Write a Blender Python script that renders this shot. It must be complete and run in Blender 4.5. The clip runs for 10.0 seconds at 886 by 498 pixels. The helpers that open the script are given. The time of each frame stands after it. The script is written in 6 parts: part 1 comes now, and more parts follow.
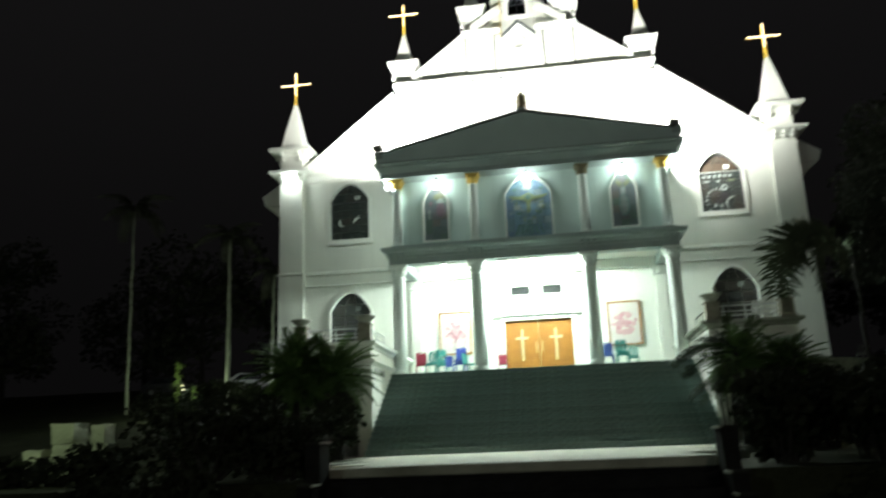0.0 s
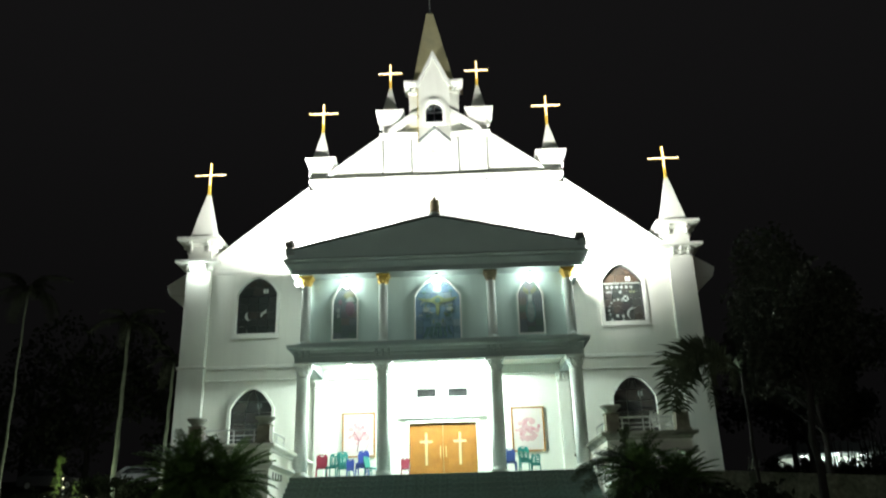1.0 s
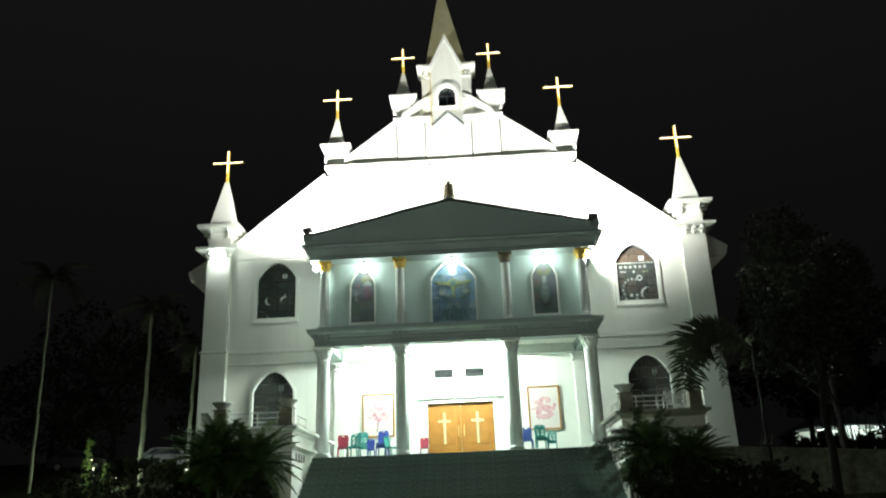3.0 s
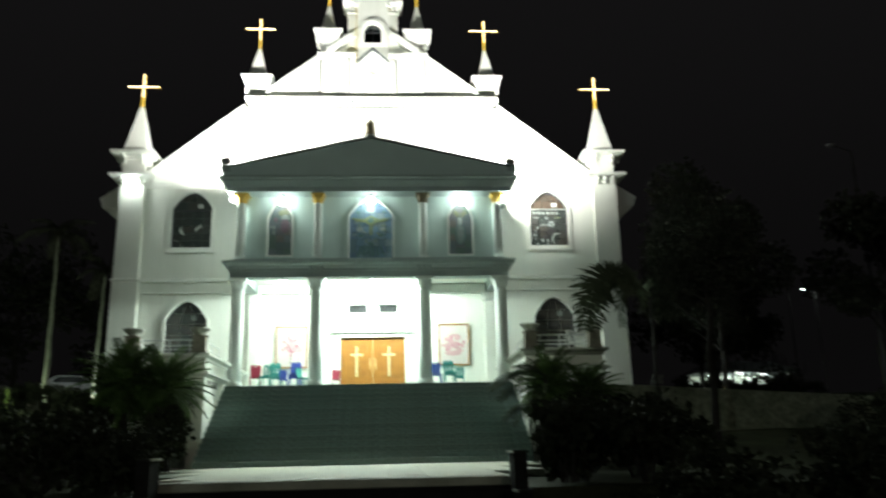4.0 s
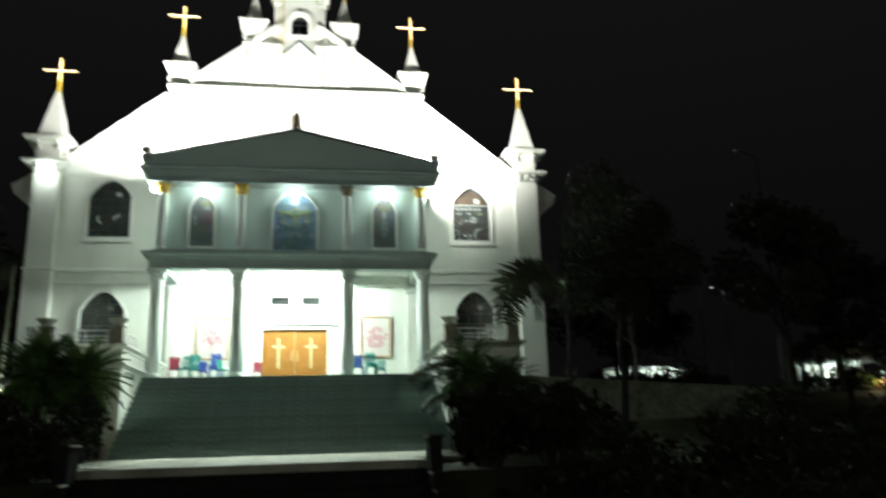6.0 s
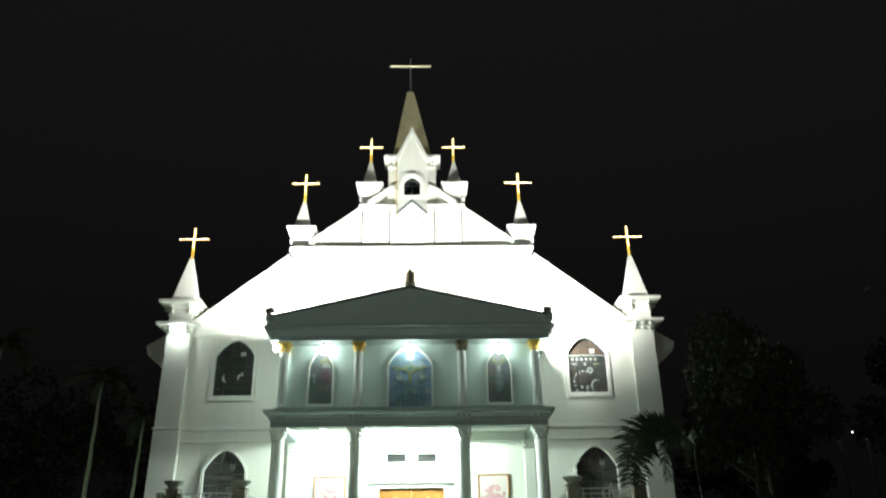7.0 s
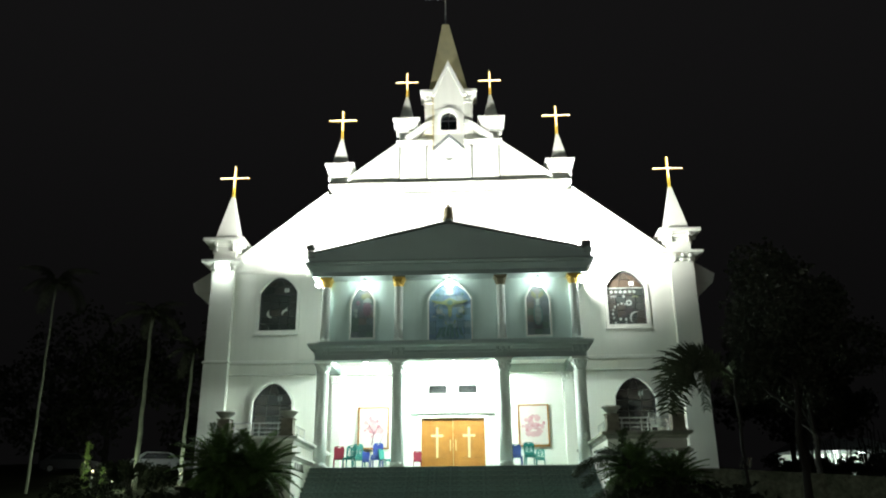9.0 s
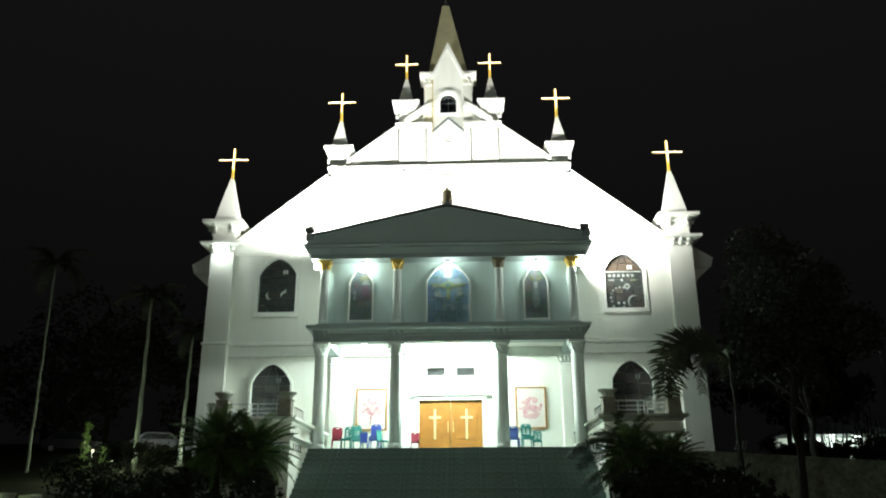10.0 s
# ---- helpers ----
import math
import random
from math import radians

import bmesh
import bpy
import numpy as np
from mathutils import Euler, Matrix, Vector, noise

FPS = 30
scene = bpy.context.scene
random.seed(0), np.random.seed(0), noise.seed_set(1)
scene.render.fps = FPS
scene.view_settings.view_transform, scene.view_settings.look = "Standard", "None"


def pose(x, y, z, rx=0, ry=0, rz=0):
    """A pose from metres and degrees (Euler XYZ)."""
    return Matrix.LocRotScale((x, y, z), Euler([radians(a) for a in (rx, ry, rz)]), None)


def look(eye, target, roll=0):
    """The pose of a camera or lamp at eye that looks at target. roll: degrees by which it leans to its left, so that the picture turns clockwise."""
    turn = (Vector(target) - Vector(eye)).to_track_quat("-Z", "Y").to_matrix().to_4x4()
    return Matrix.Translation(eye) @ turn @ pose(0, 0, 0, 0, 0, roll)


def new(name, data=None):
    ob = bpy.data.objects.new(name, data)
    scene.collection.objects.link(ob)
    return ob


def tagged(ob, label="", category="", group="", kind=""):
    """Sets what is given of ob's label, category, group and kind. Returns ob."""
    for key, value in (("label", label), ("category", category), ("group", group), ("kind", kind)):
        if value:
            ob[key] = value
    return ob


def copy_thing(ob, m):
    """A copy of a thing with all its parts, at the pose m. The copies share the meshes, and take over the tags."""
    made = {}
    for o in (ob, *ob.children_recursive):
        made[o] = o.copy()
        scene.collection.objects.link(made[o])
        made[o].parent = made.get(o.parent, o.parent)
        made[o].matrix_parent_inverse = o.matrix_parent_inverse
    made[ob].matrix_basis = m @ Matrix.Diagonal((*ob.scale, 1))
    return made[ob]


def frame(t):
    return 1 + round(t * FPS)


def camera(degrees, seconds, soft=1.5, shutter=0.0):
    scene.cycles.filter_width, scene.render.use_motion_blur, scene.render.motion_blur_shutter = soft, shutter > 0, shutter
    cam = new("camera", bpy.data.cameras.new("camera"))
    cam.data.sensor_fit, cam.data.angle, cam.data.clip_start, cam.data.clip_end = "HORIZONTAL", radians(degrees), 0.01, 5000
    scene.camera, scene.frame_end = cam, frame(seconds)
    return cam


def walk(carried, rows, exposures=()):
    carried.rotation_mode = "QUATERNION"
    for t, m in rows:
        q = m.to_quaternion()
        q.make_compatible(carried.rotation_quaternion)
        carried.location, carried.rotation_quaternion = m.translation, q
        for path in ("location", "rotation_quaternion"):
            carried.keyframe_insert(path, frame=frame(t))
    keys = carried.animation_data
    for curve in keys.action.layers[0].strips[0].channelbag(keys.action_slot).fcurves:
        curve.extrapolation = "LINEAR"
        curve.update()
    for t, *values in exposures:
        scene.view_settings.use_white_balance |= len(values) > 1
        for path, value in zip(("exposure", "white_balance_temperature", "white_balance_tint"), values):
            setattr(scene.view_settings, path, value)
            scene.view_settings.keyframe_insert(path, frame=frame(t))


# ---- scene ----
cam = camera(58.9, 10.0, soft=2.0, shutter=0.4)
PATH = [
    (0, (0.612, -28.305, -2.045), (0.343, -26.383, -1.562), -2.3),
    (0.5, (0.73, -28.493, -1.772), (0.663, -26.58, -1.192), -1.7),
    (1, (0.732, -28.542, -1.708), (0.697, -26.666, -1.015), -1.7),
    (1.5, (0.732, -28.625, -1.655), (0.643, -26.785, -0.874), -1.8),
    (2, (0.792, -28.807, -1.705), (0.663, -26.971, -0.923), -2.0),
    (2.5, (0.845, -28.946, -1.648), (0.731, -27.077, -0.947), -2.1),
    (2.7, (0.782, -28.969, -1.624), (0.687, -27.088, -0.949), -2.2),
    (3.8, (0.84, -29.346, -1.888), (0.868, -27.418, -1.359), -1.3),
    (4, (0.827, -29.488, -1.911), (0.951, -27.553, -1.418), -1.3),
    (4.5, (1.012, -29.554, -1.987), (1.442, -27.645, -1.575), -2.1),
    (5, (0.852, -29.694, -2.034), (1.53, -27.841, -1.707), -3.4),
    (5.5, (0.904, -29.847, -2.052), (1.522, -27.974, -1.719), -3.2),
    (6, (0.834, -29.925, -2.042), (1.148, -28.008, -1.567), -1.7),
    (6.2, (0.761, -29.942, -1.989), (0.961, -28.029, -1.439), -1.0),
    (7.3, (0.605, -30.111, -1.568), (0.633, -28.311, -0.697), -1.1),
    (7.5, (0.612, -30.15, -1.562), (0.628, -28.354, -0.682), -1.2),
    (8, (0.575, -30.196, -1.544), (0.548, -28.385, -0.697), -1.2),
    (8.5, (0.575, -30.209, -1.583), (0.525, -28.353, -0.842), -1.1),
    (9, (0.623, -30.181, -1.682), (0.565, -28.297, -1.015), -0.6),
    (9.5, (0.679, -30.213, -1.691), (0.619, -28.318, -1.056), -0.3),
    (10, (0.679, -30.203, -1.698), (0.62, -28.305, -1.072), -0.3),
]
walk(cam, [(t, look(eye, target, roll)) for t, eye, target, roll in PATH])


# ---------------------------------------------------------------- world and lights
world = bpy.data.worlds.new("night_sky")
scene.world = world
world.use_nodes = True
wn = world.node_tree.nodes["Background"]
wn.inputs["Color"].default_value = (1.0, 0.96, 0.99, 1)
# the night sky lightens from the wooded horizon upwards
wc = world.node_tree.nodes.new("ShaderNodeTexCoord")
ws = world.node_tree.nodes.new("ShaderNodeSeparateXYZ")
wm = world.node_tree.nodes.new("ShaderNodeMapRange")
wm.interpolation_type = "SMOOTHSTEP"
wm.inputs["From Min"].default_value, wm.inputs["From Max"].default_value = 0.08, 0.68
wm.inputs["To Min"].default_value, wm.inputs["To Max"].default_value = 0.0030, 0.0066
world.node_tree.links.new(wc.outputs["Generated"], ws.inputs["Vector"])
world.node_tree.links.new(ws.outputs["Z"], wm.inputs["Value"])
world.node_tree.links.new(wm.outputs["Result"], wn.inputs["Strength"])

LAMP_WHITE = (0.83, 1.0, 0.90)
FLOOD_WHITE = (0.98, 1.0, 0.93)
PORCH_W, EAVE_W, CORNER_W, TOWER_W, FLOOD_W, BEAM_W = 280, 42, 130, 15, 8000, 700


def point_light(name, x, y, z, watts, radius=0.09, colour=LAMP_WHITE):
    data = bpy.data.lights.new(name, "POINT")
    data.energy, data.shadow_soft_size, data.color = watts, radius, colour
    ob = new(name, data)
    ob.location = (x, y, z)
    return ob


def spot_light(name, eye, target, watts, degrees=120, colour=LAMP_WHITE, radius=0.15, blend=0.6):
    data = bpy.data.lights.new(name, "SPOT")
    data.energy, data.spot_size, data.spot_blend = watts, radians(degrees), blend
    data.shadow_soft_size, data.color = radius, colour
    ob = new(name, data)
    ob.matrix_world = look(eye, target)
    return ob


# ---------------------------------------------------------------- materials
def mat(name, colour, rough=0.6, metal=0.0, var=0.12, scale=1.5, fine=30.0, bump=0.15,
        dirt=None, dirt_amount=0.0, streak=False, spread=0.0, transmission=0.0, specular=0.5):
    """A painted, stony or leafy surface: large stains, fine grain, relief; spread varies it from object to object."""
    m = bpy.data.materials.new(name)
    m.use_nodes = True
    nt = m.node_tree
    b = nt.nodes["Principled BSDF"]
    tc = nt.nodes.new("ShaderNodeTexCoord")
    big = nt.nodes.new("ShaderNodeTexNoise")
    big.inputs["Scale"].default_value, big.inputs["Detail"].default_value = scale, 6
    small = nt.nodes.new("ShaderNodeTexNoise")
    small.inputs["Scale"].default_value, small.inputs["Detail"].default_value = fine, 4
    nt.links.new(tc.outputs["Object"], big.inputs["Vector"])
    nt.links.new(tc.outputs["Object"], small.inputs["Vector"])
    ramp = nt.nodes.new("ShaderNodeValToRGB")
    lo = [max(0, c * (1 - var)) for c in colour]
    hi = [min(1, c * (1 + var)) for c in colour]
    ramp.color_ramp.elements[0].position, ramp.color_ramp.elements[1].position = 0.3, 0.7
    ramp.color_ramp.elements[0].color, ramp.color_ramp.elements[1].color = (*lo, 1), (*hi, 1)
    mix = nt.nodes.new("ShaderNodeMath")
    mix.operation = "MULTIPLY_ADD"
    mix.inputs[1].default_value = 0.35
    nt.links.new(small.outputs["Fac"], mix.inputs[0])
    shift = nt.nodes.new("ShaderNodeMath")
    shift.operation = "MULTIPLY_ADD"
    shift.inputs[1].default_value, shift.inputs[2].default_value = 0.65, 0.0
    nt.links.new(big.outputs["Fac"], shift.inputs[0])
    nt.links.new(shift.outputs[0], mix.inputs[2])
    fac = mix.outputs[0]
    if spread:
        info = nt.nodes.new("ShaderNodeObjectInfo")
        add = nt.nodes.new("ShaderNodeMath")
        add.operation = "MULTIPLY_ADD"
        add.inputs[1].default_value = spread
        nt.links.new(info.outputs["Random"], add.inputs[0])
        nt.links.new(fac, add.inputs[2])
        sub = nt.nodes.new("ShaderNodeMath")
        sub.operation = "SUBTRACT"
        sub.inputs[1].default_value = spread / 2
        nt.links.new(add.outputs[0], sub.inputs[0])
        fac = sub.outputs[0]
    nt.links.new(fac, ramp.inputs["Fac"])
    out = ramp.outputs["Color"]
    if dirt:
        dn = nt.nodes.new("ShaderNodeTexNoise")
        dn.inputs["Scale"].default_value, dn.inputs["Detail"].default_value = 1.0, 8
        mp = nt.nodes.new("ShaderNodeMapping")
        mp.inputs["Scale"].default_value = (4.0, 4.0, 0.35) if streak else (0.9, 0.9, 0.9)
        nt.links.new(tc.outputs["Object"], mp.inputs["Vector"])
        nt.links.new(mp.outputs["Vector"], dn.inputs["Vector"])
        dr = nt.nodes.new("ShaderNodeValToRGB")
        dr.color_ramp.elements[0].position, dr.color_ramp.elements[1].position = 0.52, 0.78
        dr.color_ramp.elements[0].color = (0, 0, 0, 1)
        dr.color_ramp.elements[1].color = (dirt_amount, dirt_amount, dirt_amount, 1)
        nt.links.new(dn.outputs["Fac"], dr.inputs["Fac"])
        mx = nt.nodes.new("ShaderNodeMix")
        mx.data_type = "RGBA"
        nt.links.new(dr.outputs["Color"], mx.inputs["Factor"])
        nt.links.new(out, mx.inputs["A"])
        mx.inputs["B"].default_value = (*dirt, 1)
        out = mx.outputs["Result"]
    nt.links.new(out, b.inputs["Base Color"])
    if bump:
        bp = nt.nodes.new("ShaderNodeBump")
        bp.inputs["Strength"].default_value, bp.inputs["Distance"].default_value = bump, 0.02
        nt.links.new(small.outputs["Fac"], bp.inputs["Height"])
        nt.links.new(bp.outputs["Normal"], b.inputs["Normal"])
    b.inputs["Roughness"].default_value, b.inputs["Metallic"].default_value = rough, metal
    b.inputs["Transmission Weight"].default_value = transmission
    b.inputs["Specular IOR Level"].default_value = specular
    return m


def glow(name, colour, strength):
    m = bpy.data.materials.new(name)
    m.use_nodes = True
    b = m.node_tree.nodes["Principled BSDF"]
    b.inputs["Base Color"].default_value = (*colour, 1)
    b.inputs["Emission Color"].default_value = (*colour, 1)
    b.inputs["Emission Strength"].default_value = strength
    return m


def palette(name, colours, rough=0.25, transmission=0.0):
    """Coloured glass: each pane takes one of the colours at random."""
    m = mat(name, colours[0], rough, bump=0.05, transmission=transmission)
    nt = m.node_tree
    b = nt.nodes["Principled BSDF"]
    info = nt.nodes.new("ShaderNodeObjectInfo")
    ramp = nt.nodes.new("ShaderNodeValToRGB")
    ramp.color_ramp.interpolation = "CONSTANT"
    while len(ramp.color_ramp.elements) < len(colours):
        ramp.color_ramp.elements.new(0.5)
    for i, c in enumerate(colours):
        ramp.color_ramp.elements[i].position = i / len(colours)
        ramp.color_ramp.elements[i].color = (*c, 1)
    nt.links.new(info.outputs["Random"], ramp.inputs["Fac"])
    nt.links.new(ramp.outputs["Color"], b.inputs["Base Color"])
    return m


DIRT = (0.22, 0.23, 0.18)
white_wall = mat("white_plaster", (0.74, 0.75, 0.69), 0.75, var=0.06, scale=0.6, fine=55, bump=0.12, dirt=DIRT, dirt_amount=0.10, streak=True)
white_trim = mat("white_trim_paint", (0.78, 0.79, 0.74), 0.6, var=0.05, scale=1.2, fine=60, bump=0.08, dirt=DIRT, dirt_amount=0.12)
grey_wall = mat("grey_green_plaster", (0.52, 0.63, 0.60), 0.7, var=0.08, scale=0.8, fine=50, bump=0.12, dirt=(0.16, 0.18, 0.17), dirt_amount=0.12, streak=True)
ped_paint = mat("pediment_paint", (0.46, 0.55, 0.54), 0.7, var=0.08, scale=0.9, fine=60, bump=0.1, dirt=(0.15, 0.17, 0.16), dirt_amount=0.15)
# pediment grey, darkened in its colour to offset lamp light on tilted cornices
grey_trim = mat("darkened_grey_trim", (0.335, 0.39, 0.385), 0.65, var=0.08, scale=1.4, fine=60, bump=0.1, dirt=(0.15, 0.17, 0.16), dirt_amount=0.15)
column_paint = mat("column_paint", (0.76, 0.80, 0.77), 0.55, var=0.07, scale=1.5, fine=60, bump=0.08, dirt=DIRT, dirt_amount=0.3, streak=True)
gold = mat("gold_paint", (0.62, 0.42, 0.10), 0.35, 0.6, var=0.2, scale=6)
dull_gold = mat("dull_bronze_paint", (0.20, 0.165, 0.10), 0.55, 0.2, var=0.2, scale=6)
roof_dark = mat("dark_roof_metal", (0.10, 0.11, 0.11), 0.6, var=0.2, scale=1.0, bump=0.2)
# risers lightened and treads darkened in colour to even out the lamp light
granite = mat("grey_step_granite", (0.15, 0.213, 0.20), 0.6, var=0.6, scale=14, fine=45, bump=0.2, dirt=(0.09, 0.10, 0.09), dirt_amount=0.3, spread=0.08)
tread_mat = mat("darkened_tread_granite", (0.088, 0.128, 0.12), 0.55, var=0.5, scale=14, fine=45, bump=0.15, dirt=(0.08, 0.09, 0.08), dirt_amount=0.3, spread=0.06)
nosing_mat = mat("pale_step_nosing", (0.25, 0.31, 0.295), 0.6, var=0.25, scale=4, fine=60)
plaza_mat = mat("pale_paving", (0.70, 0.70, 0.58), 0.7, var=0.16, scale=1.6, fine=40, bump=0.15, dirt=(0.26, 0.26, 0.21), dirt_amount=0.6)
kerb_mat = mat("kerb_concrete", (0.30, 0.30, 0.27), 0.8, var=0.2, scale=2, fine=40, bump=0.3, dirt=(0.12, 0.13, 0.10), dirt_amount=0.7)
edge_mat = mat("mossy_edge_concrete", (0.15, 0.16, 0.12), 0.85, var=0.35, scale=3, fine=30, bump=0.4, dirt=(0.04, 0.05, 0.03), dirt_amount=0.8)
# stone tones lowered to near black to keep piers and lower steps dark
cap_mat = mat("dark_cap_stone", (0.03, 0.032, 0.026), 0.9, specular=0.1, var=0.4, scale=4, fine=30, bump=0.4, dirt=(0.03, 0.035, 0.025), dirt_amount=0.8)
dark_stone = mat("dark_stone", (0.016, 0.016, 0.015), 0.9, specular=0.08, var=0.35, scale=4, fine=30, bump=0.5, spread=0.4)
black_stone = mat("near_black_stone", (0.02, 0.02, 0.02), 0.9, var=0.4, scale=4, fine=30, bump=0.4, specular=0.08)
asphalt = mat("asphalt", (0.035, 0.035, 0.035), 0.9, var=0.3, scale=2, fine=80, bump=0.3)
soil = mat("grass_and_soil", (0.035, 0.040, 0.022), 0.95, specular=0.1, var=0.5, scale=0.8, fine=20, bump=0.6)
wood = mat("varnished_orange_wood", (0.29, 0.125, 0.025), 0.35, var=0.25, scale=3, fine=25, bump=0.08)
wood_frame = mat("orange_wood_frame", (0.30, 0.12, 0.012), 0.4, var=0.2, scale=4)
brass = mat("pale_brass", (0.58, 0.52, 0.33), 0.35, 0.3, var=0.1, scale=8)
steel = mat("stainless_steel", (0.62, 0.63, 0.63), 0.28, 0.9, var=0.08, scale=8, bump=0.02)
lead = mat("window_lead", (0.03, 0.03, 0.035), 0.5)
dark_glass = mat("dark_window_glass", (0.02, 0.025, 0.03), 0.08, var=0.2, bump=0.02, transmission=0.3)
room_dark = mat("dark_interior", (0.05, 0.05, 0.05), 0.9)
louvre_mat = mat("louvre_grey", (0.02, 0.022, 0.025), 0.6, specular=0.2)
lamp_body = mat("lamp_housing", (0.25, 0.26, 0.26), 0.4, 0.5)
bulb_glow = glow("bulb_glow", (0.92, 1.0, 0.96), 10)
tube_glow = glow("cross_tube_glow", (1.0, 0.86, 0.60), 4.5)
strip_glow = glow("cross_rim_glow", (1.0, 0.70, 0.08), 0.8)
dim_tube = glow("dim_tube_glow", (1.0, 0.92, 0.55), 1.2)
bronze = mat("gilt_bronze", (0.17, 0.145, 0.085), 0.55, 0.2, var=0.3, scale=12)
# shade on the right podium's ledges put into the colour, over random dirt
shaded_ledge_mat = mat("shaded_ledge_concrete", (0.30, 0.31, 0.27), 0.85, var=0.3, scale=3, fine=30, bump=0.3, dirt=(0.09, 0.10, 0.07), dirt_amount=0.8)
urn_mat = mat("grey_urn_concrete", (0.36, 0.37, 0.33), 0.8, var=0.2, scale=6, bump=0.3)
post_mat = mat("weathered_brown_post", (0.27, 0.25, 0.21), 0.75, var=0.3, scale=6, bump=0.3)
palm_bark = mat("pale_palm_bark", (0.38, 0.41, 0.34), 0.85, var=0.3, scale=3, fine=18, bump=0.4, dirt=(0.12, 0.13, 0.09), dirt_amount=0.7)
bark = mat("dark_bark", (0.022, 0.02, 0.017), 0.9, var=0.4, scale=5, fine=25, bump=0.7)
palm_leaf = mat("palm_leaf", (0.03, 0.048, 0.02), 0.6, specular=0.25, var=0.45, scale=2, fine=12, bump=0.1, spread=0.5)
cycad_leaf = mat("cycad_leaf", (0.072, 0.125, 0.036), 0.6, specular=0.2, var=0.4, scale=2, fine=12, bump=0.1, spread=0.5)
tree_leaf = mat("tree_leaf", (0.044, 0.049, 0.036), 0.75, var=0.5, scale=0.9, fine=10, bump=0.0, specular=0.15)
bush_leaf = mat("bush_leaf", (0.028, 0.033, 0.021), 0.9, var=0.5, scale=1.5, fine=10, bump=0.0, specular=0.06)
car_paint = mat("silver_car_paint", (0.40, 0.41, 0.43), 0.3, 0.4, var=0.05, bump=0.0)
car_dark = mat("dark_car_paint", (0.05, 0.05, 0.06), 0.3, 0.3, var=0.05, bump=0.0)
tyre_mat = mat("tyre_rubber", (0.02, 0.02, 0.02), 0.9)
rock_mat = mat("pale_garden_stone", (0.45, 0.48, 0.36), 0.9, var=0.25, scale=2.5, fine=20, bump=0.6, dirt=(0.10, 0.12, 0.07), dirt_amount=0.8)


# ---------------------------------------------------------------- mesh tools
def thing(name, x=0.0, y=0.0, z=0.0, label="", category="", group="", kind="", rz=0.0):
    ob = new(name)
    ob.matrix_world = pose(x, y, z, 0, 0, rz)
    return tagged(ob, label, category, group, kind)


def part(name, bm, material, parent=None, label="", smooth=False):
    """Links a bmesh as one mesh object under a thing or under a part."""
    bmesh.ops.recalc_face_normals(bm, faces=bm.faces)
    me = bpy.data.meshes.new(name)
    bm.to_mesh(me)
    bm.free()
    return mesh_part(name, me, material, parent, label, smooth)


def mesh_part(name, me, material, parent=None, label="", smooth=False):
    if not me.materials:
        me.materials.append(material)
    if smooth:
        for p in me.polygons:
            p.use_smooth = True
    ob = new(name, me)
    ob.parent = parent
    return tagged(ob, label)


def box(bm, x0, x1, y0, y1, z0, z1, bevel=0.0):
    vs = [bm.verts.new((x, y, z)) for x in (x0, x1) for y in (y0, y1) for z in (z0, z1)]
    fs = [bm.faces.new([vs[i] for i in q]) for q in ((0, 1, 3, 2), (4, 6, 7, 5), (0, 4, 5, 1), (2, 3, 7, 6), (0, 2, 6, 4), (1, 5, 7, 3))]
    if bevel:
        es = list({e for f in fs for e in f.edges})
        bmesh.ops.bevel(bm, geom=es, offset=bevel, segments=1, affect="EDGES")


def boxes(*specs, bevel=0.0):
    bm = bmesh.new()
    for s in specs:
        box(bm, *s, bevel=bevel)
    return bm


def loft(bm, x0, x1, y0, y1, profile):
    """A rectangle in plan, swept up a profile of (offset, z)."""
    rings = []
    for off, z in profile:
        rings.append([bm.verts.new(p) for p in ((x0 - off, y0 - off, z), (x1 + off, y0 - off, z), (x1 + off, y1 + off, z), (x0 - off, y1 + off, z))])
    for a, b in zip(rings, rings[1:]):
        for i in range(4):
            bm.faces.new((a[i], a[(i + 1) % 4], b[(i + 1) % 4], b[i]))
    bm.faces.new(rings[0])
    bm.faces.new(rings[-1])


def lathe(bm, profile, cx=0.0, cy=0.0, n=20):
    """A round solid about an upright axis from (radius, z)."""
    rings = [[bm.verts.new((cx + r * math.cos(2 * math.pi * i / n), cy + r * math.sin(2 * math.pi * i / n), z)) for i in range(n)] for r, z in profile]
    for a, b in zip(rings, rings[1:]):
        for i in range(n):
            bm.faces.new((a[i], a[(i + 1) % n], b[(i + 1) % n], b[i]))
    bm.faces.new(rings[0])
    bm.faces.new(rings[-1])


def tube(bm, a, b, r, n=8, r2=None):
    a, b = Vector(a), Vector(b)
    q = (b - a).to_track_quat("Z", "Y")
    rings = []
    for p, rr in ((a, r), (b, r if r2 is None else r2)):
        rings.append([bm.verts.new(p + q @ Vector((rr * math.cos(2 * math.pi * i / n), rr * math.sin(2 * math.pi * i / n), 0))) for i in range(n)])
    for i in range(n):
        bm.faces.new((rings[0][i], rings[0][(i + 1) % n], rings[1][(i + 1) % n], rings[1][i]))
    bm.faces.new(rings[0])
    bm.faces.new(rings[1])


